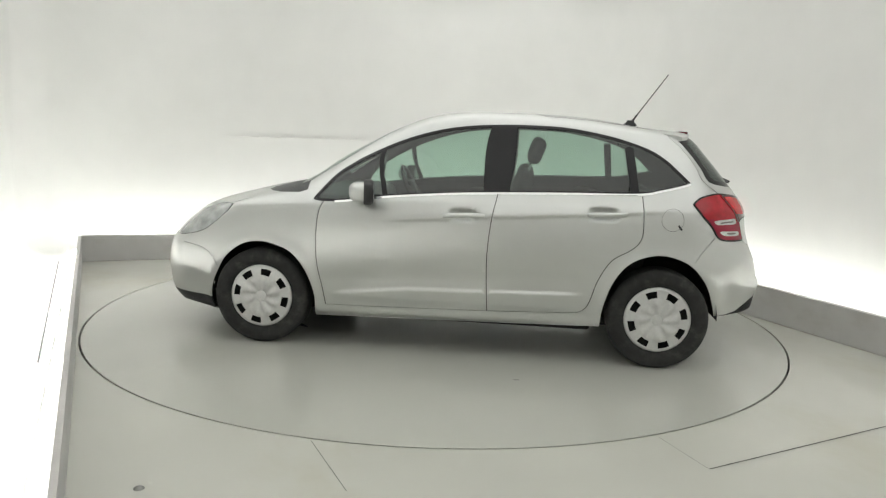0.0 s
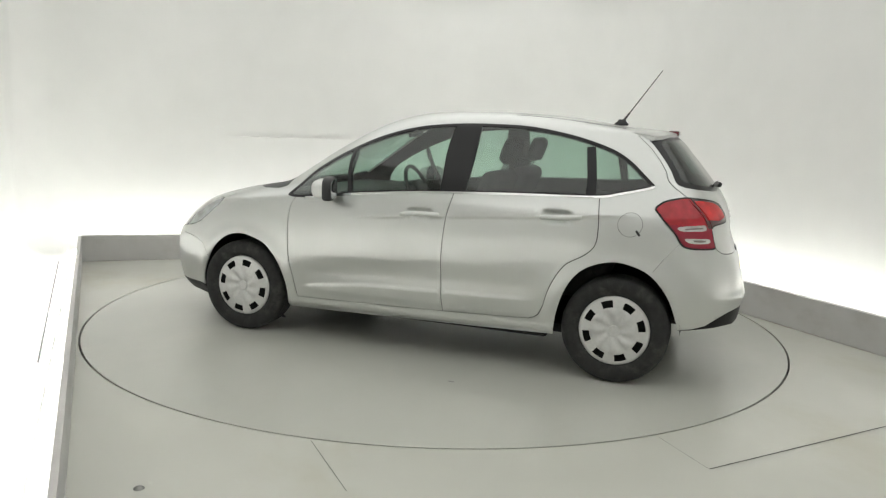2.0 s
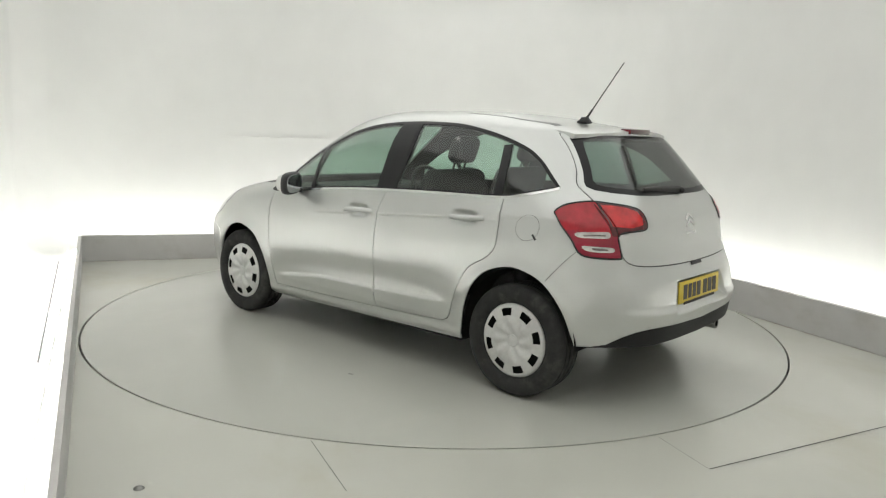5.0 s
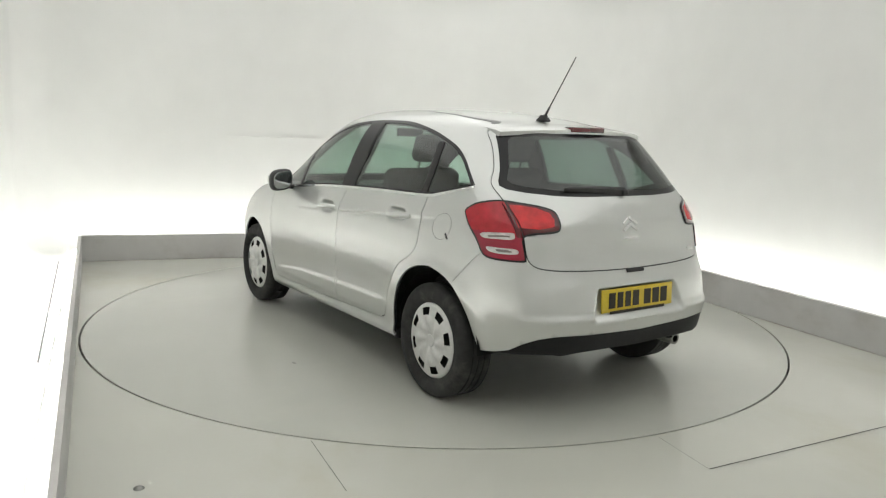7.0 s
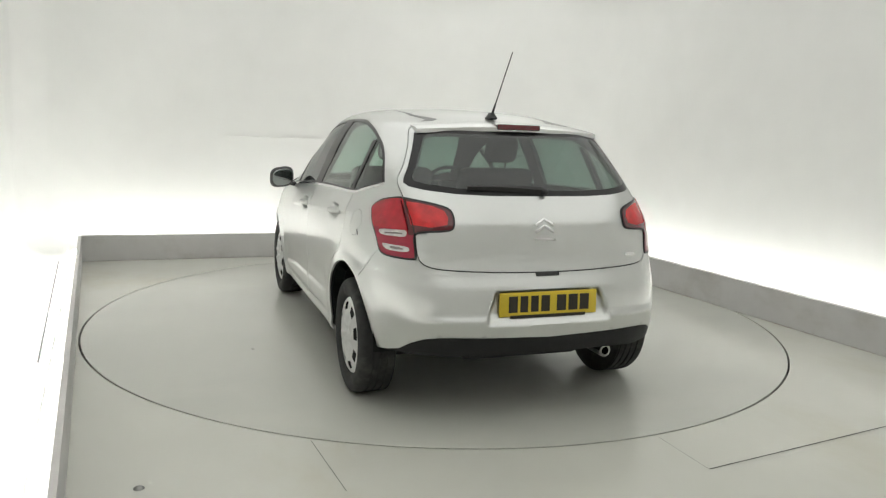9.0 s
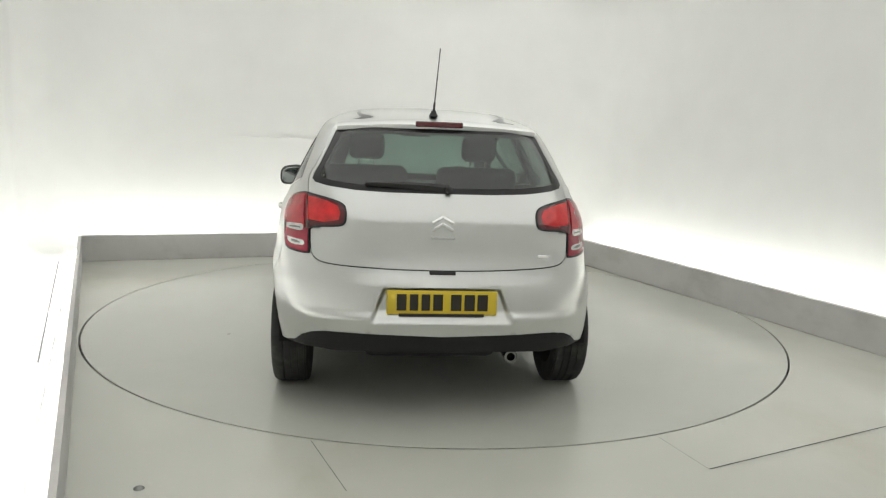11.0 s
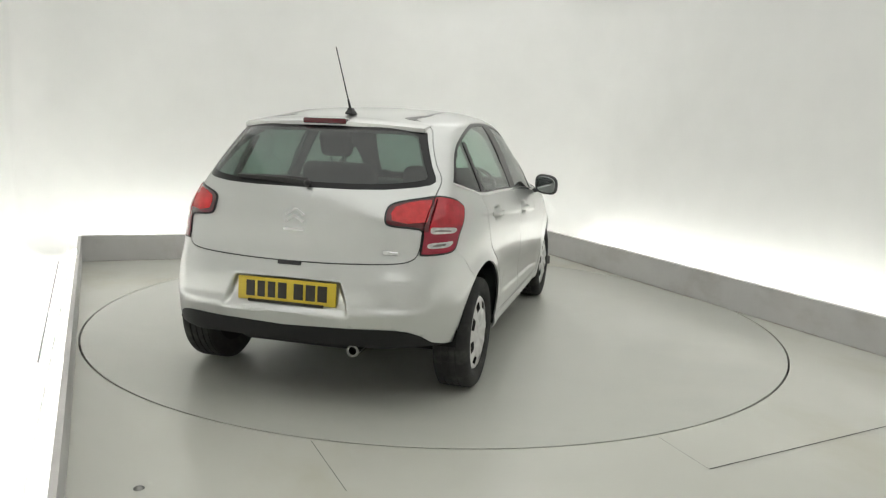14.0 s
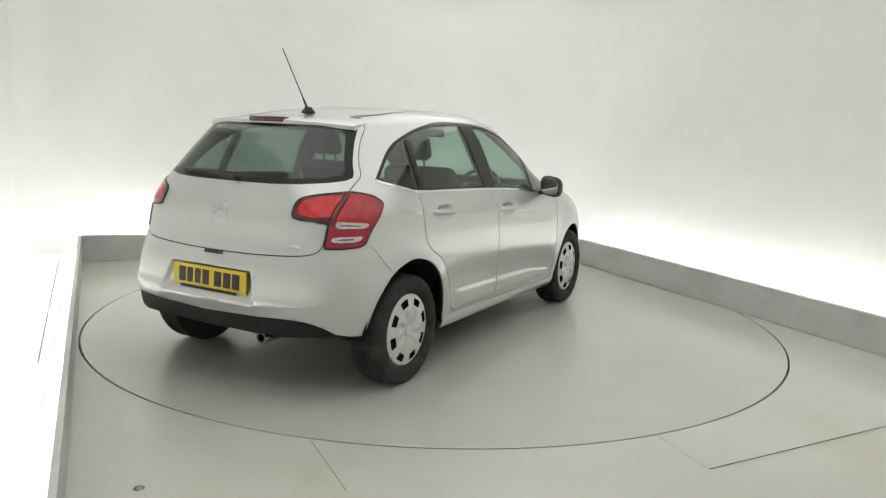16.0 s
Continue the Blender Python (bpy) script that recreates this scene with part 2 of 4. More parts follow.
def smooth_table(s):
    """A smooth curve through the pairs of a table (monotone cubic)."""
    xs, ys = (np.array(q) for q in table(s))
    h, d = np.diff(xs), np.diff(ys) / np.diff(xs)
    m = np.zeros(len(xs))
    m[0], m[-1] = d[0], d[-1]
    for i in range(1, len(xs) - 1):
        if d[i - 1] * d[i] > 0:
            w1, w2 = 2 * h[i] + h[i - 1], h[i] + 2 * h[i - 1]
            m[i] = (w1 + w2) / (w1 / d[i - 1] + w2 / d[i])

    def f(x):
        x = np.clip(np.asarray(x, float), xs[0], xs[-1])
        i = np.clip(np.searchsorted(xs, x) - 1, 0, len(xs) - 2)
        t = (x - xs[i]) / h[i]
        return ((1 + 2 * t) * (1 - t) ** 2 * ys[i] + t * (1 - t) ** 2 * h[i] * m[i]
                + t * t * (3 - 2 * t) * ys[i + 1] + t * t * (t - 1) * h[i] * m[i + 1])
    return f


# height: rear end, front end, half width, corner exponents
F_REAR = smooth_table("0.18:-1.80 0.25:-1.85 0.32:-1.885 0.42:-1.905 0.52:-1.905 0.60:-1.893 0.66:-1.876 0.71:-1.852 0.76:-1.832 0.80:-1.818 "
                      "0.95:-1.79 1.03:-1.75 1.10:-1.70 1.20:-1.62 1.30:-1.535 1.385:-1.455 1.412:-1.40 1.432:-1.25 1.454:-1.09 "
                      "1.49:-0.85 1.507:-0.65 1.518:-0.34")
F_FRONT = smooth_table("0.18:1.97 0.30:2.02 0.45:2.03 0.58:2.00 0.68:1.93 0.76:1.845 0.85:1.71 0.92:1.50 0.96:1.32 0.99:1.16 "
                       "1.05:1.035 1.19:0.83 1.30:0.64 1.39:0.468 1.44:0.345 1.48:0.22 1.510:0.01 1.518:-0.26")
F_HALF = smooth_table("0.18:0.76 0.25:0.82 0.35:0.845 0.45:0.858 0.60:0.864 0.75:0.862 0.86:0.852 0.95:0.832 1.0:0.812 1.03:0.80 1.10:0.772 "
                      "1.20:0.727 1.30:0.678 1.38:0.632 1.42:0.60 1.45:0.555 1.478:0.485 1.501:0.35 1.518:0.02")
F_NREAR = smooth_table("0.18:4.5 0.7:4.5 1.1:4.5 1.4:4.2 1.518:3.0")
F_NFRONT = smooth_table("0.18:4.7 0.45:4.8 0.72:5.1 0.88:4.8 0.97:4.2 1.1:4.0 1.42:3.7 1.518:2.8")


def sstep(x, a, b):
    t = np.clip((x - a) / (b - a), 0, 1)
    return t * t * (3 - 2 * t)


HANDLE_HOLLOWS = ((-0.038, 0.884), (-0.872, 0.928))


def surface(phi, z):
    """The body's skin: phi 0 at the middle of the tail, 90 at the flank, 180 at the middle of the nose (degrees)."""
    phi, z = np.asarray(phi, float), np.asarray(z, float)
    c, s = np.cos(np.radians(phi)), np.sin(np.radians(phi))
    rear = c >= 0
    a = np.where(rear, XM - F_REAR(z), F_FRONT(z) - XM)
    n = np.where(rear, F_NREAR(z), F_NFRONT(z))
    x = XM - np.sign(c) * a * np.abs(c) ** (2 / n)
    y = F_HALF(z) * np.abs(s) ** (2 / n)
    # raised wheel arches
    flank = sstep(y, 0.60, 0.75)
    for hx, r0 in ((1.233, 0.36), (-1.233, 0.375)):
        r = np.hypot(x - hx, z - 0.305)
        y = y + flank * 0.016 * np.exp(-((r - r0) / 0.05) ** 2)
    # wedge along the foot of the doors and soft hollow over it
    along = sstep(x, -0.80, -0.68) * (1 - sstep(x, 0.66, 0.80))
    top = 0.424 - 0.026 * x - 0.09 * np.clip(x - 0.30, 0, 1)
    y = y + flank * along * (0.010 * sstep(z, 0.30, 0.35) * (1 - sstep(z, top - 0.014, top + 0.008)) - 0.008 * np.exp(-((z - top - 0.075) / 0.06) ** 2))
    # rounded sill
    y = y + flank * sstep(x, -1.0, -0.9) * (1 - sstep(x, 0.9, 1.0)) * 0.014 * np.exp(-((z - 0.248 + 0.02 * x) / 0.026) ** 2)
    # shoulder crease through the door handles, sharp on its lower side
    rise = z - (0.8655 - 0.0735 * x)
    y = y + sstep(x, -1.35, -1.05) * (1 - sstep(x, 0.30, 0.50)) * flank * 0.0075 * np.exp(-(rise / np.where(rise > 0, 0.055, 0.011)) ** 2)
    # hollows behind the door handles
    for hx, hz in HANDLE_HOLLOWS:
        y = y - flank * 0.040 * np.exp(-(((x - hx) / 0.072) ** 4) - (((z - hz) / 0.030) ** 4))
    # recess for the plate, ledge across the bumper
    tail = sstep(-x, 1.5, 1.7)
    side = 0.262 + 0.36 * np.clip(0.65 - z, 0, 0.15)
    wz = sstep(z, 0.490, 0.522) * (1 - sstep(z, 0.640, 0.658))
    ledge = np.where(z > 0.512, 1 - sstep(z, 0.512, 0.552), sstep(z, 0.40, 0.512))
    x = x - tail * 0.016 * ledge * (1 - sstep(y, 0.58, 0.74))
    x = x + tail * 0.034 * wz * (1 - sstep(y, side, side + 0.028))
    return x, y, z


def from_side(x, z):
    zz = np.asarray(z, float)
    rear = x < XM
    a = np.where(rear, XM - F_REAR(zz), F_FRONT(zz) - XM)
    n = np.where(rear, F_NREAR(zz), F_NFRONT(zz))
    q = np.clip(np.abs(x - XM) / a, 0, 1) ** (n / 2)
    return float(np.degrees(np.arccos(np.clip(q if rear else -q, -1, 1))))


def from_rear(y, z):
    q = np.clip(abs(y) / F_HALF(z), 0, 1) ** (F_NREAR(z) / 2)
    return float(np.degrees(np.arcsin(q)))


def S(*pts):
    return [("s", x, z) for x, z in pts]


def B(*pts):
    return [("b", y, z) for y, z in pts]


def flat(pts, step=0.02):
    """A closed outline, given on the flank (s) or the tail (b), on the unrolled skin."""
    out = []
    n = len(pts)
    for i in range(n):
        k, u, z = pts[i]
        k2, u2, z2 = pts[(i + 1) % n]
        m = max(1, int(math.hypot(u2 - u, z2 - z) / step)) if k == k2 else 1
        for j in range(m):
            t = j / m
            uu, zz = u + (u2 - u) * t, z + (z2 - z) * t
            out.append((from_side(uu, zz) if k == "s" else from_rear(uu, zz), zz))
    return out


def curve_through(pts, per=6, closed=False):
    """Points along a smooth curve through pts."""
    p = [Vector(q) for q in pts]
    n, out = len(p), []
    for i in range(n if closed else n - 1):
        a, b, c, d = (p[(i + k) % n] if closed else p[max(0, min(n - 1, i + k))] for k in (-1, 0, 1, 2))
        for j in range(per):
            t = j / per
            out.append(tuple(0.5 * ((2 * b) + (c - a) * t + (2 * a - 5 * b + 4 * c - d) * t * t + (3 * b - a - 3 * c + d) * t ** 3)))
    if not closed:
        out.append(tuple(p[-1]))
    return out


def ribbon(pts, width):
    """The closed outline of a thin band along a line."""
    p = [Vector(q) for q in pts]
    left, right = [], []
    for i in range(len(p)):
        d = (p[min(i + 1, len(p) - 1)] - p[max(i - 1, 0)]).normalized()
        o = Vector((-d.y, d.x)) * width / 2
        left.append(tuple(p[i] + o))
        right.append(tuple(p[i] - o))
    return left + right[::-1]


def inside(poly, x, y):
    """Which points lie inside an outline."""
    r = np.zeros(len(x), bool)
    n = len(poly)
    for i in range(n):
        x1, y1 = poly[i]
        x2, y2 = poly[(i + 1) % n]
        if y1 == y2:
            continue
        hit = ((y1 > y) != (y2 > y)) & (x < (x2 - x1) * (y - y1) / (y2 - y1) + x1)
        r ^= hit
    return r


def unroll_table():
    """Length along the skin at half height, for every angle round the car."""
    ph = {0.0, 90.0, 180.0}
    for x in np.linspace(-1.86, 1.95, 760):
        ph.add(from_side(x, 0.6))
    for y in np.linspace(0.0, 0.80, 240):
        ph.add(from_rear(y, 0.6))
        q = np.clip(y / F_HALF(0.6), 0, 1) ** (F_NFRONT(0.6) / 2)
        ph.add(180.0 - float(np.degrees(np.arcsin(q))))
    ph = np.array(sorted(ph))
    c, s = np.cos(np.radians(ph)), np.sin(np.radians(ph))
    n = np.where(c >= 0, F_NREAR(0.6), F_NFRONT(0.6))
    x = XM - np.sign(c) * np.where(c >= 0, XM - F_REAR(0.6), F_FRONT(0.6) - XM) * np.abs(c) ** (2 / n)
    y = F_HALF(0.6) * np.abs(s) ** (2 / n)
    return ph, np.concatenate([[0], np.cumsum(np.hypot(np.diff(x), np.diff(y)) + 1e-7)])


UNROLL_PHI, UNROLL_LEN = unroll_table()


def u_of(p):
    return float(np.interp(p, UNROLL_PHI, UNROLL_LEN))


def phi_of(u):
    return float(np.interp(u, UNROLL_LEN, UNROLL_PHI))


def skin(regions, grid_phi, grid_z):
    """Cut the unrolled skin along every outline. Returns the points and the triangles, with the name of the first region that holds each."""
    from mathutils.geometry import delaunay_2d_cdt
    verts, edges = [], []
    for _, poly in regions:
        b = len(verts)
        verts += [Vector((u_of(p), z)) for p, z in poly]
        edges += [(b + i, b + (i + 1) % len(poly)) for i in range(len(poly))]
    for p in grid_phi:
        for z in grid_z:
            verts.append(Vector((u_of(p), z)))
    # closer points where the skin is finely shaped
    for x0, z0 in HANDLE_HOLLOWS:
        for i in range(-9, 10):
            for j in range(-6, 7):
                verts.append(Vector((u_of(from_side(x0 + i * 0.0125, z0 + j * 0.0065)), z0 + j * 0.0065)))
    for i in range(26):
        for j in range(24):
            yy, zz = 0.14 + i * 0.008, 0.462 + j * 0.0088
            verts.append(Vector((u_of(from_rear(yy, zz)), zz)))
    vs, es, fs, _, _, _ = delaunay_2d_cdt(verts, edges, [], 0, 1e-5)
    q = np.array([(phi_of(v.x), v.y) for v in vs])
    flat_q = np.array([(v.x, v.y) for v in vs])
    tri = np.array([f for f in fs])
    cen = flat_q[tri].mean(1)
    names = np.full(len(tri), "", object)
    for name, poly in regions:
        m = inside([(u_of(p), z) for p, z in poly], cen[:, 0], cen[:, 1]) & (names == "")
        names[m] = name
    return q, tri, names


def skin_part(name, q, tri, keep, material, parent, mirror, label="", offset=0.0, smooth=True, thick=0.0):
    t = tri[keep]
    used, inv = np.unique(t, return_inverse=True)
    t = inv.reshape(-1, 3)
    x, y, z = surface(q[used, 0], q[used, 1])
    e = 0.05
    way = np.where(q[used, 0] > 90, -1.0, 1.0)
    x1, y1, z1 = surface(q[used, 0] + e * way, q[used, 1])
    x2, y2, z2 = surface(q[used, 0], np.minimum(q[used, 1] + 1e-4, Z_TOP))
    x3, y3, z3 = surface(q[used, 0], q[used, 1] - 1e-4)
    du = np.stack([x1 - x, y1 - y, z1 - z], 1) * way[:, None]
    dv = np.stack([x2 - x3, y2 - y3, z2 - z3], 1)
    nr = np.cross(du, dv)
    nr /= np.maximum(np.linalg.norm(nr, axis=1), 1e-12)[:, None]
    nr = -nr
    p = np.stack([x, y, z], 1)
    outer = p + nr * offset
    if mirror:
        outer = outer * [1, -1, 1]
    verts, faces = outer, t
    if thick:
        inner = p + nr * (offset - thick)
        if mirror:
            inner = inner * [1, -1, 1]
        n = len(outer)
        ed = {}
        for a, b, c in t:
            for u, v in ((a, b), (b, c), (c, a)):
                if (v, u) in ed:
                    del ed[(v, u)]
                else:
                    ed[(u, v)] = 1
        verts = np.concatenate([outer, inner])
        faces = [tuple(f) for f in t] + [tuple(f[::-1] + n) for f in t]
        faces += [(v, u, u + n, v + n) for u, v in ed]
    me = mesh_from(name, verts.tolist(), [tuple(int(i) for i in f) for f in faces], material, smooth)
    bm = bmesh.new()
    bm.from_mesh(me)
    bmesh.ops.recalc_face_normals(bm, faces=bm.faces)
    bm.to_mesh(me)
    bm.free()
    if thick:
        me.set_sharp_from_angle(angle=radians(50))
    ob = new(name, me)
    ob.parent = parent
    if label:
        ob["label"] = label
    return ob


car = new("car")
tagged(car, "silver five-door hatchback parked on the turntable", "car")

# outlines on the flank
DLO_TOP = curve_through([(0.905, 0.941), (0.862, 1.012), (0.786, 1.097), (0.70, 1.155), (0.609, 1.209), (0.43, 1.295), (0.252, 1.359), (0.075, 1.402), (-0.10, 1.424),
                         (-0.276, 1.434), (-0.45, 1.435), (-0.625, 1.429), (-0.80, 1.405), (-0.966, 1.370), (-1.138, 1.314), (-1.24, 1.255), (-1.309, 1.196), (-1.387, 1.125)], 4)
DLO_FOOT = curve_through([(-1.387, 1.118), (-1.34, 1.103), (-1.20, 1.070), (-1.073, 1.048), (-0.637, 1.036), (-0.24, 1.020), (0.04, 1.005), (0.385, 0.975), (0.56, 0.953),
                          (0.735, 0.929), (0.86, 0.926), (0.905, 0.935)], 5)
DLO = DLO_TOP + DLO_FOOT
LAMP = S((-1.418, 0.975), (-1.398, 1.003), (-1.418, 1.028), (-1.457, 1.049), (-1.545, 1.066)) + B((0.60, 1.059), (0.53, 1.047), (0.473, 1.028), (0.456, 0.995), (0.460, 0.945),
        (0.492, 0.924), (0.595, 0.914), (0.628, 0.897), (0.628, 0.84), (0.628, 0.795), (0.642, 0.786), (0.69, 0.785)) + S((-1.595, 0.791), (-1.552, 0.812), (-1.512, 0.872), (-1.455, 0.932))
ARM_LENS = B((0.642, 0.946), (0.645, 1.020), (0.640, 1.046), (0.60, 1.044), (0.545, 1.034), (0.497, 1.015), (0.484, 0.985), (0.492, 0.954), (0.56, 0.940))
GLASS_R = B((0, 1.086), (0.25, 1.087), (0.42, 1.093), (0.56, 1.106), (0.618, 1.117), (0.635, 1.132), (0.628, 1.155), (0.600, 1.206), (0.557, 1.30), (0.528, 1.370), (0.505, 1.392), (0.42, 1.400), (0, 1.404))
GLASS_IN = B((0, 1.114), (0.25, 1.115), (0.41, 1.121), (0.54, 1.133), (0.592, 1.145), (0.596, 1.165), (0.568, 1.215), (0.524, 1.305), (0.498, 1.355), (0.47, 1.370), (0.4, 1.376), (0, 1.380))


def from_front(y, z):
    q = np.clip(abs(y) / F_HALF(z), 0, 1) ** (F_NFRONT(z) / 2)
    return 180.0 - float(np.degrees(np.arcsin(q)))


def front_outline(pts):
    return [(from_front(y, z), z) for y, z in pts]


def circle(cx, cz, r, n=40):
    return [(cx + r * math.cos(2 * math.pi * i / n), cz + r * math.sin(2 * math.pi * i / n)) for i in range(n)]


def inset(poly, d):
    """An outline moved inwards by d."""
    p = [Vector(q) for q in poly]
    n = len(p)
    area = sum(p[i].x * p[(i + 1) % n].y - p[(i + 1) % n].x * p[i].y for i in range(n))
    s = 1 if area > 0 else -1
    out = []
    for i in range(n):
        t = (p[(i + 1) % n] - p[i - 1])
        if t.length < 1e-9:
            continue
        t.normalize()
        out.append(tuple(p[i] + Vector((-t.y, t.x)) * d * s))
    return out


def roof_ditch():
    """The channel along the roof's edge, as wide all along as it is deep at its end."""
    mid = curve_through([(-1.17, 1.434), (-1.10, 1.446), (-0.93, 1.464), (-0.805, 1.478), (-0.64, 1.489), (-0.50, 1.495)], 6)
    up, low = [], []
    for x, z in mid:
        slope = abs(float(F_HALF(z + 0.002) - F_HALF(z - 0.002))) / 0.004
        h = 0.0040 / max(1.0, slope)
        up.append((x, z + h))
        low.append((x, z - h))
    return [(from_side(x, z), z) for x, z in up + low[::-1]]


def flat_poly(poly):
    return [(from_side(x, z), z) for x, z in poly]


def rear_line(pts):
    return [(from_rear(y, z), z) for y, z in pts]


def unrolled_ribbon(pts, w):
    """A thin band along a line that is given on the unrolled skin."""
    q = ribbon([(u_of(p), z) for p, z in pts], w)
    return [(phi_of(x), z) for x, z in q]


GAP = 0.0052
SEAM_A = curve_through([(0.835, 0.93), (0.862, 0.86), (0.872, 0.73), (0.866, 0.55), (0.832, 0.40), (0.812, 0.275)], 5)
SEAM_B = curve_through([(-0.238, 1.016), (-0.205, 0.84), (-0.190, 0.60), (-0.205, 0.30)], 5)
SEAM_C = curve_through([(-1.096, 1.042), (-1.108, 0.90), (-1.100, 0.79), (-1.045, 0.725), (-0.935, 0.655), (-0.860, 0.53), (-0.820, 0.40), (-0.790, 0.345), (-0.745, 0.322)], 5)
DOOR_LOW = curve_through([(0.812, 0.275), (0.40, 0.283), (-0.20, 0.298), (-0.745, 0.322)], 6)
ARCH_F = curve_through([(0.885, 0.17), (0.880, 0.33), (0.930, 0.48), (1.015, 0.590), (1.10, 0.636), (1.222, 0.661), (1.349, 0.637), (1.464, 0.551), (1.533, 0.441), (1.580, 0.33), (1.60, 0.17)], 5)
ARCH_R = curve_through([(-0.885, 0.17), (-0.90, 0.36), (-0.955, 0.535), (-1.05, 0.65), (-1.195, 0.700), (-1.32, 0.683), (-1.42, 0.63), (-1.505, 0.525), (-1.555, 0.40), (-1.578, 0.30), (-1.585, 0.17)], 5)
DLO_IN = inset(DLO, 0.016)
QUARTER_PILLAR = [(0.478, 0.968), (0.488, 1.10), (0.496, 1.250)]
B_PILLAR = [(-0.150, 1.022), (-0.178, 1.422), (-0.330, 1.428), (-0.305, 1.024)]
C_PILLAR = [(-1.050, 1.055), (-1.012, 1.325)]
TAIL_SEAM = rear_line(curve_through([(0, 0.733), (0.20, 0.736), (0.42, 0.745), (0.53, 0.752), (0.585, 0.762), (0.616, 0.785), (0.627, 0.83), (0.630, 0.90), (0.641, 1.0), (0.650, 1.065),
                                     (0.655, 1.125), (0.644, 1.160), (0.614, 1.212), (0.571, 1.306), (0.542, 1.380), (0.51, 1.405), (0.44, 1.412)], 4))
TAILGATE = TAIL_SEAM + [(0.0, 1.412)]
BUMPER = rear_line([(0, 0.733), (0.20, 0.736), (0.42, 0.745), (0.53, 0.752), (0.585, 0.762), (0.613, 0.783)]) + flat_poly([(-1.60, 0.80), (-1.553, 0.824), (-1.505, 0.772), (-1.459, 0.715), (-1.40, 0.63), (-1.40, 0.17)]) + [(0.0, 0.17)]
BUMPER_SEAM = flat_poly([(-1.553, 0.824), (-1.505, 0.772), (-1.459, 0.715), (-1.42, 0.66)])
VALANCE = rear_line([(0, 0.428), (0.35, 0.440), (0.55, 0.442), (0.61, 0.430), (0.66, 0.404), (0.70, 0.362)]) + flat_poly([(-1.65, 0.345), (-1.57, 0.336), (-1.57, 0.17)]) + [(0.0, 0.17)]
WINDSCREEN = front_outline([(0, 1.005), (0.30, 1.002), (0.48, 0.995), (0.54, 1.0), (0.56, 1.03), (0.525, 1.15), (0.475, 1.28), (0.41, 1.39), (0.35, 1.425), (0, 1.435)])
COWL = front_outline([(0, 0.962), (0.30, 0.961), (0.50, 0.957), (0.66, 0.957), (0.715, 0.966), (0.69, 0.982), (0.62, 1.006), (0.54, 1.032), (0.49, 1.006), (0.30, 1.004), (0, 1.006)])
HEADLAMP = flat_poly([(1.460, 0.873), (1.474, 0.833), (1.545, 0.765), (1.622, 0.706), (1.686, 0.680), (1.79, 0.655)]) + front_outline([(0.62, 0.645), (0.50, 0.655), (0.47, 0.71), (0.52, 0.79)]) + flat_poly([(1.575, 0.862), (1.525, 0.874)])
BONNET_SEAM = flat_poly([(1.16, 0.960), (1.30, 0.925), (1.46, 0.877)])
LAMP_F = [(phi_of(p[0]), p[1]) for p in curve_through([(u_of(p), z) for p, z in flat(LAMP, 9.0)], 4, True)]
CLEAR_1 = rear_line([(0.748, 0.888), (0.749, 0.909), (0.685, 0.919), (0.662, 0.918), (0.661, 0.899), (0.672, 0.889), (0.710, 0.887)])
CLEAR_2 = rear_line([(0.742, 0.829), (0.745, 0.847), (0.713, 0.847), (0.660, 0.844), (0.661, 0.822), (0.720, 0.820)])
CLEAR_1 = [(phi_of(p[0]), p[1]) for p in curve_through([(u_of(p), z) for p, z in CLEAR_1], 4, True)]
CLEAR_2 = [(phi_of(p[0]), p[1]) for p in curve_through([(u_of(p), z) for p, z in CLEAR_2], 4, True)]
SLIT_1 = [(0.736, 0.893), (0.737, 0.900), (0.700, 0.906), (0.676, 0.906), (0.676, 0.899), (0.700, 0.898)]
SLIT_2 = [(0.722, 0.830), (0.724, 0.840), (0.690, 0.839), (0.676, 0.835), (0.676, 0.829), (0.700, 0.827)]
REDSPLIT = rear_line([(0.652, 0.905), (0.654, 0.94), (0.658, 1.05)])
FRONT_SEAM = curve_through([(1.80, 0.606), (1.72, 0.600), (1.64, 0.585), (1.57, 0.545), (1.52, 0.47)], 5)
FLAP_NOTCH = [(-1.312, 0.880), (-1.334, 0.852)]


M_STOP = mat("dark_red_lens", (0.10, 0.004, 0.009), 0.15, coat=1.0)
M_CRIMSON = mat("crimson_lamp_lens", (0.30, 0.008, 0.030), 0.18, coat=0.4, noise_scale=150, noise_amt=0.2)
M_SMOKE = mat("smoked_lamp_lens", (0.16, 0.12, 0.12), 0.2, coat=0.6, noise_scale=60, noise_amt=0.3)
M_SEAM = mat("shaded_rubber_seal", (0.05, 0.05, 0.049), 0.8)
M_VALANCE = mat("black_bumper_plastic", (0.011, 0.011, 0.0115), 0.55, spec=0.3, noise_scale=30, noise_amt=0.2, bump=0.15, bump_scale=400)
M_HEAD = mat("headlamp_lens", (0.50, 0.52, 0.52), 0.10, 0.5, coat=1.0, noise_scale=16, noise_amt=0.4)


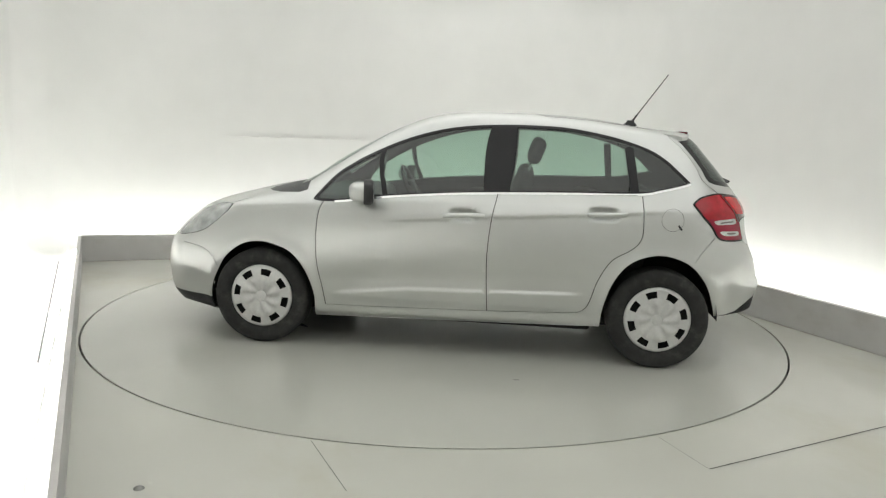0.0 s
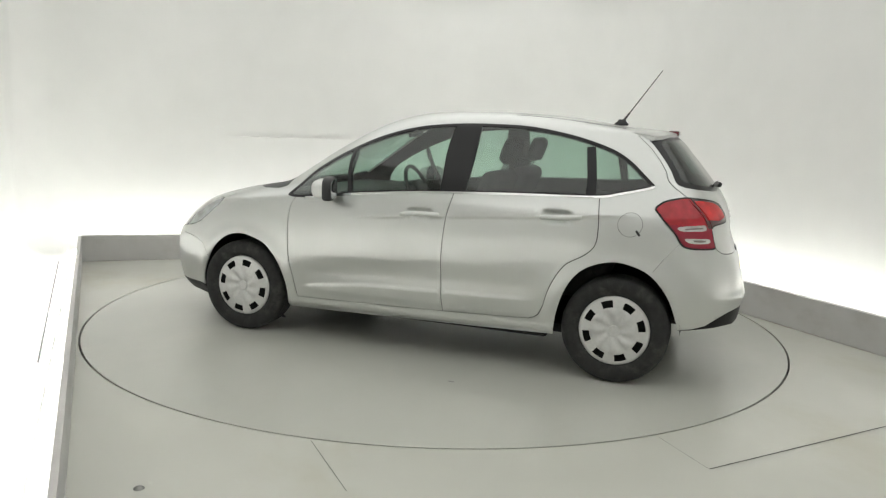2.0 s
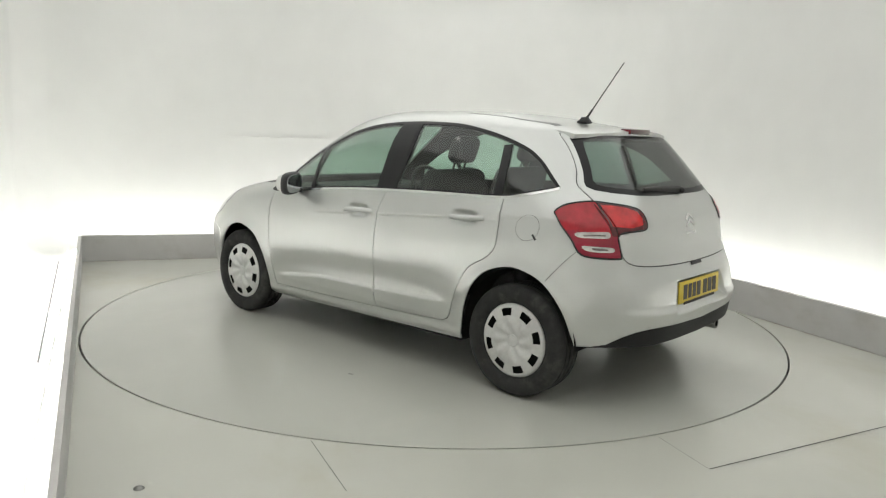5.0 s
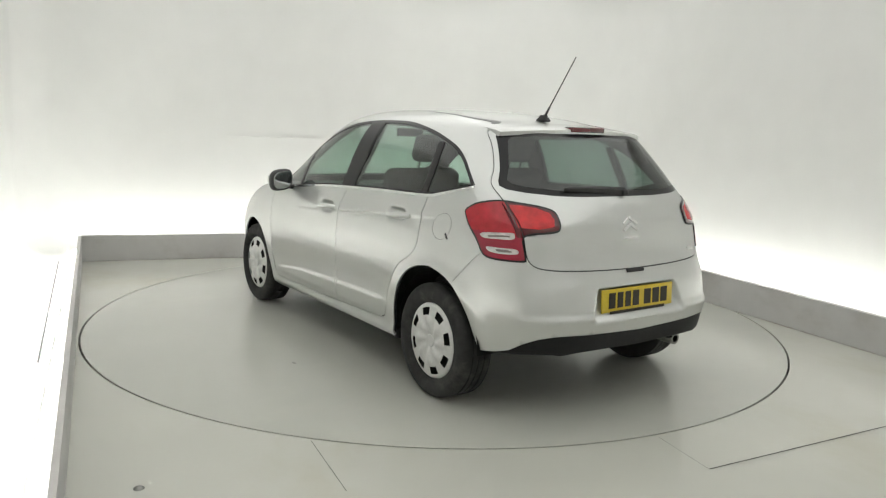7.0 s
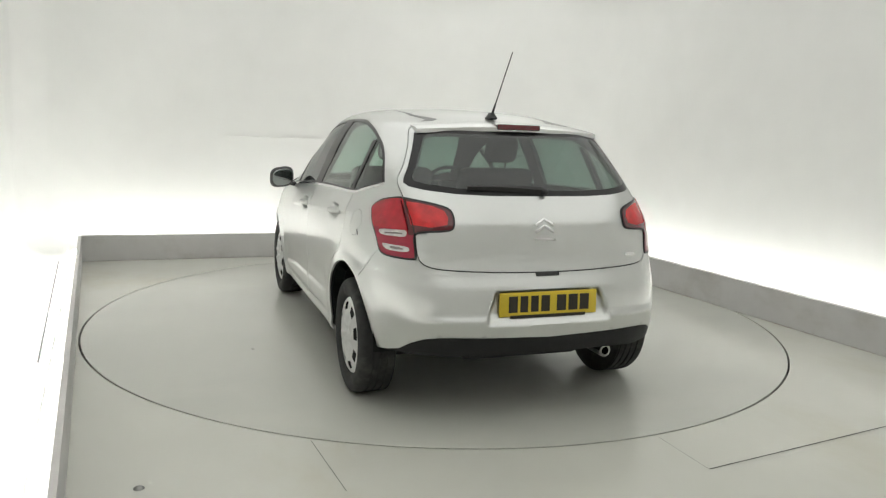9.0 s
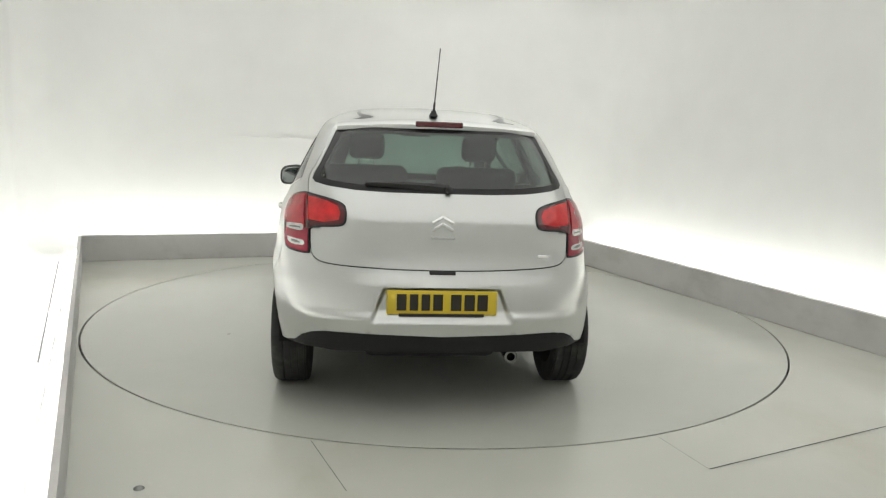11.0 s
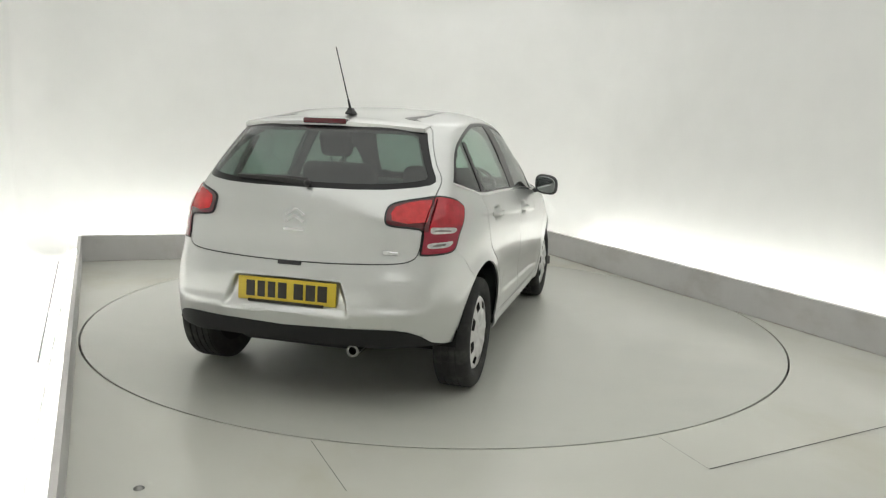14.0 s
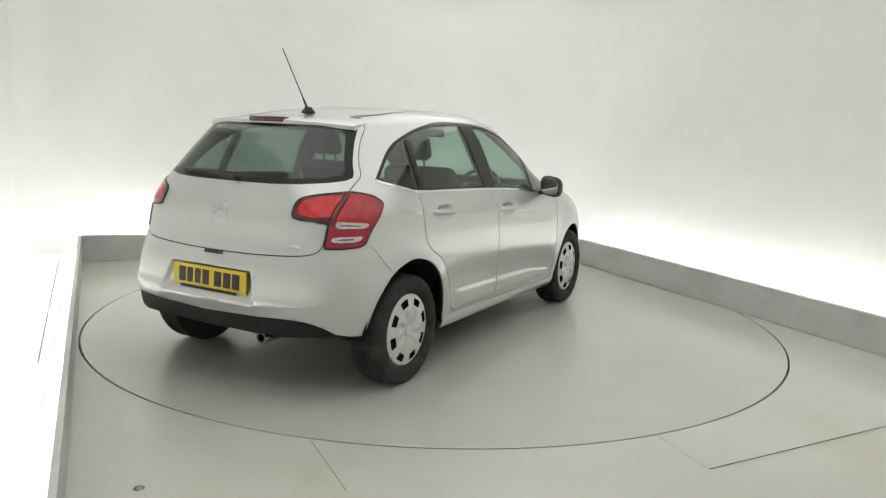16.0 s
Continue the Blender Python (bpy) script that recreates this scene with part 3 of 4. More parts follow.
def build_body():
    gp = [phi_of(u) for u in np.linspace(0, UNROLL_LEN[-1], 170)]
    gz = np.concatenate([np.arange(0.19, 0.30, 0.02), np.arange(0.30, 0.475, 0.0085), np.arange(0.482, 0.56, 0.011), np.arange(0.57, 0.81, 0.022), np.arange(0.815, 0.965, 0.0065), np.arange(0.975, 1.39, 0.022), np.array([1.40, 1.412, 1.424, 1.436, 1.447, 1.458, 1.468, 1.478, 1.487, 1.495, 1.502, 1.507, 1.511, 1.514, 1.516, 1.5175, 1.518])])
    cut_low = [(0, 0.10), (0, 0.345)] + rear_line([(0.5, 0.345), (0.66, 0.345)]) + flat_poly([(-1.64, 0.338), (-1.57, 0.333), (-1.40, 0.333), (-1.40, 0.10)])
    cut_sill = flat_poly([(-0.95, 0.245), (0.0, 0.212), (0.95, 0.192)]) + [(from_side(0.95, 0.19), 0.10), (from_side(-0.95, 0.19), 0.10)]
    tail_line = unrolled_ribbon(TAIL_SEAM, GAP * 1.1)
    regions = [("cut", cut_low), ("cut", cut_sill), ("arch", flat_poly(ARCH_F)), ("arch", flat_poly(ARCH_R)),
               ("gap", flat_poly(ribbon(SEAM_A, GAP))), ("gap", flat_poly(ribbon(SEAM_B, GAP))), ("gap", flat_poly(ribbon(SEAM_C, GAP))),
               ("gap", flat_poly(ribbon(DOOR_LOW, GAP * 0.8))),
               ("notch", flat_poly(ribbon(FLAP_NOTCH, 0.012))), ("gap", unrolled_ribbon(BUMPER_SEAM, 0.0022)), ("gap", flat_poly(ribbon(FRONT_SEAM, 0.003))),
               ("flap_gap", flat_poly(ribbon(circle(-1.278, 0.910, 0.066) + [(-1.212, 0.910)], 0.0020))),
               ("gap", unrolled_ribbon(HEADLAMP + HEADLAMP[:1], 0.004)),
               ("gap", tail_line), ("gap", unrolled_ribbon(BONNET_SEAM, 0.006)),
               ("chrome", flat_poly(ribbon(DLO_FOOT[:-9], 0.013))),
               ("trim", flat_poly(ribbon(QUARTER_PILLAR, 0.026))), ("trim", flat_poly(B_PILLAR)), ("trim", flat_poly(ribbon(C_PILLAR, 0.050))),
               ("ditch", roof_ditch()), ("side_glass", flat_poly(DLO_IN)), ("trim", flat_poly(DLO)),
               ("slit_1", rear_line(SLIT_1)), ("slit_2", rear_line(SLIT_2)), ("clear_1", CLEAR_1), ("clear_2", CLEAR_2), ("split", unrolled_ribbon(REDSPLIT, 0.008)), ("lamp_inner", flat(ARM_LENS)),
               ("lamp", [(phi_of(p), z) for p, z in inset([(u_of(p), z) for p, z in LAMP_F], 0.009)]), ("lamp_edge", LAMP_F),
               ("rear_glass", flat(GLASS_IN)), ("rear_frit", flat(GLASS_R)), ("tailgate", TAILGATE), ("valance", VALANCE), ("bumper", BUMPER),
               ("fuel_flap", flat_poly(circle(-1.278, 0.910, 0.066))),
               ("front_door", flat_poly(SEAM_A + DOOR_LOW[:12] + SEAM_B[::-1] + [(0.15, 0.993), (0.51, 0.962)])),
               ("rear_door", flat_poly(SEAM_B + DOOR_LOW[12:] + SEAM_C[::-1])),
               ("cowl", COWL), ("windscreen", WINDSCREEN), ("headlamp", HEADLAMP)]
    q, tri, names = skin(regions, gp, gz)
    cz = q[tri].mean(1)
    sx, sy, sz = surface(cz[:, 0], cz[:, 1])
    names[(names == "lamp") & (sy < 0.652) & (sz > 0.90)] = "lamp_dark"
    names[(names == "lamp") & (sz < 0.918)] = "lamp_low"
    g = names == "side_glass"
    names[g & (sx > 0.49)] = "quarter_light"
    names[g & (sx <= 0.49) & (sx > -0.2)] = "front_glass"
    names[g & (sx <= -0.2) & (sx > -1.065)] = "rear_glass_door"
    names[g & (sx <= -1.065)] = "quarter_glass"
    rest = names == ""
    names[rest & (sz > 1.36) & (sy < F_HALF(sz) + 1)] = "roof"
    names[(names == "roof") & (sz < 1.445) & (cz[:, 0] > 20) & (cz[:, 0] < 150)] = "side"
    names[(names == "") & (sx > 1.0) & (sz < 0.60) & (cz[:, 0] > 100) & (sx > 1.58)] = "front_bumper"
    names[(names == "") & (sz > 0.86) & (sx > 1.15)] = "bonnet"
    names[names == ""] = "side"
    names[(names == "side") & (sx > 0.86) & (sz < 1.0)] = "wing"
    names[(names == "front_bumper") & (sz < 0.27)] = "front_lip"
    names[(names == "side") & (sz < 0.33) & (sx > -0.95) & (sx < 0.95)] = "sill"
    names[np.isin(names.astype(str), ("side", "wing", "sill")) & (sz < 0.27) & ((np.abs(sx) > 0.90) | (sz < 0.19))] = "cut"
    names[(names == "side") & (sx < -1.4) & (sz < 0.50)] = "bumper"
    P = lambda *a, **k: skin_part(a[0], q, tri, names == a[1], a[2], a[3], a[4], *a[5:], **k)
    hollow = ("cut", "arch", "rear_glass", "quarter_light", "front_glass", "rear_glass_door", "quarter_glass", "windscreen")
    opaque = ~np.isin(names.astype(str), hollow)
    for mir in (False, True):
        flap = ("side", "fuel_flap", "flap_gap", "notch") if mir else ("side",)
        skin_part("body_side", q, tri, np.isin(names.astype(str), flap), M_PAINT, car, mir, thick=0.010)
        P("front_wing", "wing", M_PAINT, car, mir, thick=0.010)
        P("sill", "sill", M_PAINT, car, mir, thick=0.012)
        d1 = P("front_door", "front_door", M_PAINT, car, mir, thick=0.012)
        d2 = P("rear_door", "rear_door", M_PAINT, car, mir, thick=0.012)
        if not mir:
            P("fuel_flap", "fuel_flap", M_PAINT, car, mir, thick=0.006)
            P("flap_seal", "flap_gap", M_SEAM, car, mir, "thin seal round the fuel flap", offset=-0.0015, thick=0.004)
            P("flap_notch", "notch", M_BLACK, car, mir, "small dark finger slot", offset=-0.002, thick=0.006)
        P("window_surround", "trim", M_GLOSSBLACK, car, mir, "gloss black window surround", offset=-0.001, thick=0.02)
        P("belt_strip", "chrome", M_CHROME, car, mir, "thin bright strip under the windows", offset=0.003, thick=0.006)
        for nm, mt, pr, wn in (("front_glass", M_GLASS, d1, "window"), ("quarter_light", M_GLASS, d1, "quarter_window"),
                               ("rear_glass_door", M_GLASS, d2, "window"), ("quarter_glass", M_GLASS, car, "quarter_window")):
            P(wn, nm, mt, pr, mir, "green-tinted glass", offset=-0.004)
        P("roof_strip", "ditch", M_GLOSSBLACK, car, mir, "black strip along the roof edge", offset=0.001, thick=0.010)
        lamp = P("tail_lamp", "lamp_edge", M_GLOSSBLACK, car, mir, "dark-edged red and clear tail lamp", offset=0.006, thick=0.02)
        P("red_lens", "lamp", M_RED, lamp, mir, "deep red lens", offset=0.009, thick=0.012)
        P("inner_red_lens", "lamp_inner", M_REDLIGHT, lamp, mir, "bright red lens", offset=0.008, thick=0.012)
        P("lower_red_lens", "lamp_low", M_CRIMSON, lamp, mir, "crimson lower lens", offset=0.0075, thick=0.012)
        P("lens_shade", "lamp_dark", M_STOP, lamp, mir, "dark smoked lens border", offset=0.007, thick=0.01)
        P("lens_rib", "split", M_STOP, lamp, mir, offset=0.004, thick=0.01)
        for key in ("slit_1", "slit_2"):
            P("lens_slit", key, M_SMOKE, lamp, mir, "grey shadowed slit in the clear lens", offset=0.005, thick=0.008)
        P("clear_lens", "clear_1", M_CLEAR, lamp, mir, "clear lens strip", offset=0.006, thick=0.008)
        P("clear_lens", "clear_2", M_CLEAR, lamp, mir, "clear lens strip", offset=0.006, thick=0.008)
        P("headlamp", "headlamp", M_HEAD, car, mir, "clear headlamp lens", offset=0.001, thick=0.010)
        P("panel_seal", "gap", M_SEAM, car, mir, "dark seal in the panel joints", offset=-0.007, thick=0.004)
        P("windscreen", "windscreen", M_GLASS, car, mir, "green-tinted windscreen half", offset=-0.003)
        skin_part("inner_lining", q, tri, opaque, M_LINER, car, mir, "dark inner lining", offset=-0.022)
    # panels that run across the car are joined from both halves
    for nm, key, mt, lb, off, th in (("roof", "roof", M_PAINT, "", 0.0, 0.01), ("tailgate", "tailgate", M_PAINT, "", 0.0, 0.012), ("rear_bumper", "bumper", M_PAINT, "", 0.0, 0.01),
                                     ("valance", "valance", M_VALANCE, "black plastic lower bumper", -0.002, 0.012), ("bonnet", "bonnet", M_PAINT, "", 0.0, 0.01),
                                     ("front_bumper", "front_bumper", M_PAINT, "", 0.0, 0.01), ("front_lip", "front_lip", M_BLACK, "black plastic lip", 0.0, 0.012),
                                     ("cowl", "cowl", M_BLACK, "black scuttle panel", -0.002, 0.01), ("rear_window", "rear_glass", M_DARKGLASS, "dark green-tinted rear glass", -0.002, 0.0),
                                     ("rear_window_edge", "rear_frit", M_GLOSSBLACK, "black edge of the rear glass", -0.002, 0.003)):
        a = P(nm, key, mt, car, False, lb, offset=off, thick=th)
        b = P(nm, key, mt, car, True, lb, offset=off, thick=th)
        bm = bmesh.new()
        bm.from_mesh(a.data)
        bm.from_mesh(b.data)
        bmesh.ops.remove_doubles(bm, verts=bm.verts, dist=0.0004)
        mid = [f for f in bm.faces if all(abs(v.co.y) < 0.0004 for v in f.verts)]
        bmesh.ops.delete(bm, geom=mid, context="FACES_ONLY")
        bmesh.ops.recalc_face_normals(bm, faces=bm.faces)
        bm.to_mesh(a.data)
        bm.free()
        a.data.polygons.foreach_set("use_smooth", [True] * len(a.data.polygons))
        a.data.set_sharp_from_angle(angle=radians(50))
        me = b.data
        bpy.data.objects.remove(b)
        bpy.data.meshes.remove(me)
    return q, tri, names


SKIN = build_body()


def lathe(profile, seg=64, axis="Y", close=False):
    """Turn a profile of (radius, along) round an axis."""
    bm = bmesh.new()
    rows = []
    for r, h in profile:
        row = []
        for i in range(seg):
            a = 2 * math.pi * i / seg
            row.append(bm.verts.new((r * math.cos(a), h, r * math.sin(a)) if axis == "Y" else (r * math.cos(a), r * math.sin(a), h)))
        rows.append(row)
    n = len(rows)
    for j in range(n if close else n - 1):
        a, b = rows[j], rows[(j + 1) % n]
        for i in range(seg):
            bm.faces.new((a[i], a[(i + 1) % seg], b[(i + 1) % seg], b[i]))
    return bm


def wheel_trim_mesh():
    """A domed eight-slot wheel trim; y points outwards."""
    rs = [0.0, 0.02, 0.030, 0.034, 0.05, 0.075, 0.10, 0.125, 0.129, 0.137, 0.1765, 0.182, 0.190, 0.198, 0.202]
    hs = [0.020, 0.020, 0.020, 0.016, 0.020, 0.026, 0.028, 0.027, 0.025, 0.023, 0.016, 0.016, 0.014, 0.008, -0.006]
    n = 128
    bm = bmesh.new()
    ring = []
    for r, h in zip(rs, hs):
        row = []
        for i in range(n):
            a = 2 * math.pi * i / n
            w = math.sin(8 * a + r * 30)
            swirl = 0.009 * math.copysign(abs(w) ** 0.6, w) * max(0.0, 1 - abs(r - 0.092) / 0.05)
            row.append(bm.verts.new((max(r, 1e-4) * math.cos(a), h + swirl, max(r, 1e-4) * math.sin(a))))
        ring.append(row)
    for j in range(len(rs) - 1):
        for i in range(n):
            if rs[j] > 0.136 and rs[j + 1] < 0.177 and (i % 16) in (4, 5, 6, 7, 8, 9, 10, 11):
                continue
            bm.faces.new((ring[j][i], ring[j][(i + 1) % n], ring[j + 1][(i + 1) % n], ring[j + 1][i]))
    return bm


def wheel_at(x, sy):
    w = new("wheel")
    w.parent = car
    w.matrix_basis = Matrix.Translation((x, 0.745 * sy, 0.303)) @ Matrix.Rotation(0 if sy > 0 else math.pi, 4, "Z") @ Matrix.Rotation(radians(11 if x > 0 else -6), 4, "Y")
    prof = [(0.200, 0.070), (0.212, 0.083), (0.232, 0.092), (0.262, 0.095), (0.284, 0.090), (0.296, 0.080), (0.301, 0.068)]
    for k in range(4):   # tread with grooves
        y0 = 0.060 - k * 0.036
        prof += [(0.303, y0), (0.303, y0 - 0.026), (0.296, y0 - 0.0275), (0.296, y0 - 0.0345)]
    prof += [(0.301, -0.086), (0.285, -0.095), (0.25, -0.097), (0.20, -0.085)]
    tyre = part("tyre", lathe(prof, 72), M_RUBBER, w, "black rubber tyre", smooth=35)
    part("rim", lathe([(0.001, 0.030), (0.14, 0.034), (0.195, 0.045), (0.205, 0.075), (0.205, -0.08), (0.19, -0.085), (0.001, -0.07)], 48), M_LINER, w, "dark steel rim", smooth=40)
    t = part("wheel_trim", wheel_trim_mesh(), M_CAP, w, "silver eight-slot wheel trim", smooth=35)
    t.location.y = 0.066
    t.data.flip_normals()
    return w


for wx in (1.233, -1.233):
    for ws in (1, -1):
        wheel_at(wx, ws)


def wheel_well(x, s):
    bm = bmesh.new()
    n = 24
    rows = []
    for y in (0.79 if x < 0 else 0.72, 0.42):
        rows.append([bm.verts.new((x + 0.362 * math.cos(math.pi * i / n), s * y, 0.31 + 0.372 * math.sin(math.pi * i / n))) for i in range(n + 1)])
    for i in range(n):
        bm.faces.new((rows[0][i], rows[0][i + 1], rows[1][i + 1], rows[1][i]))
    bm.faces.new(rows[1])
    bmesh.ops.solidify(bm, geom=bm.faces, thickness=0.004)
    part("wheel_well", bm, M_LINER, car, "dark wheel arch lining")


for wx in (1.225, -1.225):
    for ws in (1, -1):
        wheel_well(wx, ws)

part("floor_pan", bm_box((-1.30, -0.60, 0.19), (1.70, 0.60, 0.25), 0.02), M_LINER, car, "dark underbody")
part("silencer", bm_box((-1.70, -0.30, 0.262), (-1.46, 0.36, 0.350), 0.04, 4), M_LINER, car, "dark exhaust silencer box", smooth=40)
part("boot_floor", bm_box((-1.78, -0.58, 0.335), (-1.30, 0.58, 0.40), 0.03), M_LINER, car, "dark underside of the boot")
part("floor_pan", bm_box((-0.84, -0.78, 0.20), (0.84, 0.78, 0.27), 0.02), M_LINER, car, "dark underbody")
part("rear_beam", bm_box((-1.40, -0.66, 0.25), (-1.05, 0.66, 0.36), 0.03), M_LINER, car, "dark rear axle beam")


def on_skin(kind, u, z, sy=1, out=0.0):
    """A place on the skin and its outward direction."""
    phi = from_side(u, z) if kind == "s" else from_rear(u, z)
    p0 = np.array(surface(phi, z))
    pa = np.array(surface(phi + 0.2, z)) - p0
    pb = np.array(surface(phi, z + 0.002)) - p0
    n = np.cross(pa, pb)
    n /= np.linalg.norm(n)
    if n[0] * (p0[0] - XM) + n[1] * p0[1] < 0:
        n = -n
    p = p0 + n * out
    return Vector((p[0], p[1] * sy, p[2])), Vector((n[0], n[1] * sy, n[2]))


def door_handle(door, x0, x1, z, sy):
    a, na = on_skin("s", x0, z, sy)
    b, nb = on_skin("s", x1, z + 0.012, sy)
    d = (b - a)
    ln = d.length
    d.normalize()
    n = (na + nb).normalized()
    up = n.cross(d).normalized()
    if up.z < 0:
        up = -up
    m = Matrix((( *d, 0), (*up, 0), (*n, 0), (0, 0, 0, 1))).transposed()
    m.translation = (a + b) / 2
    bm = bmesh.new()
    prof = []
    n_s = 14
    for i in range(n_s + 1):
        t = i / n_s
        arch = math.sin(math.pi * t) ** 0.5
        prof.append((ln * (t - 0.5), -0.002 + 0.020 * arch, 0.0095 + 0.003 * arch))
    rows = []
    for x, h, r in prof:
        rows.append([bm.verts.new(m @ Vector((x, math.cos(k * math.pi / 4) * r * 1.25, h + math.sin(k * math.pi / 4) * r * 0.75))) for k in range(8)])
    for i in range(n_s):
        for k in range(8):
            bm.faces.new((rows[i][k], rows[i][(k + 1) % 8], rows[i + 1][(k + 1) % 8], rows[i + 1][k]))
    bm.faces.new(rows[0])
    bm.faces.new(rows[-1][::-1])
    part("handle", bm, M_PAINT, door, "silver pull handle", smooth=50)


doors = [o for o in car.children if o.name.startswith(("front_door", "rear_door"))]
for o in doors:
    sgn = 1 if sum(v.co.y for v in o.data.vertices) > 0 else -1
    if o.name.startswith("front_door"):
        door_handle(o, 0.085, -0.168, 0.874, sgn)
    else:
        door_handle(o, -0.777, -1.012, 0.920, sgn)


def rounded(c, r, power=0.72):
    """A pebble: a ball with squared-off sides."""
    bm = bmesh.new()
    bmesh.ops.create_uvsphere(bm, u_segments=32, v_segments=20, radius=1.0)
    for v in bm.verts:
        v.co = Vector([c[k] + r[k] * math.copysign(abs(v.co[k]) ** power, v.co[k]) for k in range(3)])
    return bm


def door_mirror(sy):
    e = new("door_mirror")
    e.parent = car

    def lean(bm):
        for v in bm.verts:
            v.co.x -= 0.22 * (v.co.y - 0.90)
            v.co.z -= 0.10 * (v.co.y - 0.90)
            v.co.y *= sy
        return bm

    bm = rounded((0.580, 0.916, 1.004), (0.078, 0.078, 0.058))
    for v in bm.verts:
        if v.co.x < 0.55:
            v.co.x = 0.55
    part("mirror_cap", lean(bm), M_PAINT, e, "silver painted cap", smooth=50)
    bm = rounded((0.545, 0.918, 1.006), (0.05, 0.087, 0.073), 0.66)
    for v in bm.verts:
        v.co.x = max(0.507, min(v.co.x, 0.566))
    part("mirror_housing", lean(bm), M_BLACK, e, "black plastic housing", smooth=50)
    bm = rounded((0.507, 0.918, 1.006), (0.005, 0.072, 0.059), 0.7)
    part("mirror_glass", lean(bm), M_MIRROR, e, "dark mirror glass", smooth=50)
    bm = bm_box((0.54, 0.79, 0.930), (0.60, 0.875, 0.962), 0.012)
    for v in bm.verts:
        v.co.z += (v.co.y - 0.8) * 0.25
        v.co.y *= sy
    part("mirror_arm", bm, M_BLACK, e, "black plastic arm", smooth=40)


M_MIRROR = mat("mirror_glass", (0.38, 0.40, 0.40), 0.04, 1.0)
door_mirror(1)
door_mirror(-1)


def spoiler():
    """The lip at the end of the roof."""
    bm = bmesh.new()
    rows = []
    n = 28
    for i in range(n + 1):
        y = -0.52 + 1.04 * i / n
        k = (y / 0.52) ** 2
        tip = -1.452 + 0.075 * k + 0.03 * k ** 6
        zt = 1.421 - 0.022 * k
        sec = [(tip + 0.25, zt + 0.024 - 0.012 * k), (tip + 0.12, zt + 0.014), (tip + 0.03, zt + 0.003), (tip, zt - 0.006), (tip + 0.002, zt - 0.026), (tip + 0.03, zt - 0.034), (tip + 0.12, zt - 0.02)]
        rows.append([bm.verts.new((x, y, z)) for x, z in sec])
    for i in range(n):
        for k in range(6):
            bm.faces.new((rows[i][k], rows[i][k + 1], rows[i + 1][k + 1], rows[i + 1][k]))
    bm.faces.new(rows[0])
    bm.faces.new(rows[-1][::-1])
    sp = part("spoiler", bm, M_PAINT, car, "silver roof lip above the rear window", smooth=45)
    bm = bm_box((-1.463, -0.122, 1.402), (-1.40, 0.122, 1.432), 0.008, 3)
    for v in bm.verts:
        v.co.x += 0.075 * (v.co.y / 0.52) ** 2
    part("brake_light", bm, M_STOP, sp, "dark red high-level brake light", smooth=40)


spoiler()


def aerial():
    a = new("aerial")
    a.parent = car
    b0, tip = Vector((-1.085, 0, 1.462)), Vector((-1.322, -0.004, 1.806))
    bm = bm_box((-1.135, -0.022, 1.455), (-1.045, 0.022, 1.482), 0.010, 3)
    for v in bm.verts:
        if v.co.z > 1.47:
            v.co.x = -1.095 + (v.co.x + 1.095) * 0.55
            v.co.y *= 0.6
            v.co.z += 0.012
    part("aerial_base", bm, M_BLACK, a, "black plastic foot", smooth=50)
    for nm, s0, s1, r0, r1 in (("aerial_stub", 0.02, 0.22, 0.0085, 0.0055), ("aerial_rod", 0.22, 1.0, 0.0035, 0.0028)):
        p0, p1 = b0.lerp(tip, s0), b0.lerp(tip, s1)
        d = p1 - p0
        bm = bmesh.new()
        bmesh.ops.create_cone(bm, cap_ends=True, segments=10, radius1=r0, radius2=r1, depth=d.length,
                              matrix=Matrix.Translation((p0 + p1) / 2) @ d.to_track_quat("Z", "Y").to_matrix().to_4x4())
        part(nm, bm, M_BLACK, a, smooth=50)


aerial()


def number_plate():
    e = new("number_plate")
    e.parent = car
    e.matrix_basis = Matrix.Translation((-1.878, 0.000, 0.588)) @ Matrix.Rotation(radians(3), 4, "Y")
    part("plate_board", bm_box((-0.006, -0.262, -0.058), (0.004, 0.262, 0.058), 0.004), M_YELLOW, e, "yellow plate board", smooth=40)
    # blank bars in place of the letters
    for y, w in ((0.192, 0.046), (0.134, 0.040), (0.078, 0.040), (0.020, 0.046), (-0.066, 0.050), (-0.130, 0.050), (-0.192, 0.050)):
        part("letter_bar", bm_box((-0.0085, y - w / 2, -0.038), (-0.0050, y + w / 2, 0.040), 0.001), M_INK, e)
    part("dealer_bar", bm_box((-0.0085, -0.200, -0.066), (-0.0035, 0.205, -0.052), 0.001), M_INK, e)


M_INK = mat("black_plate_ink", (0.018, 0.014, 0.008), 0.5)
number_plate()


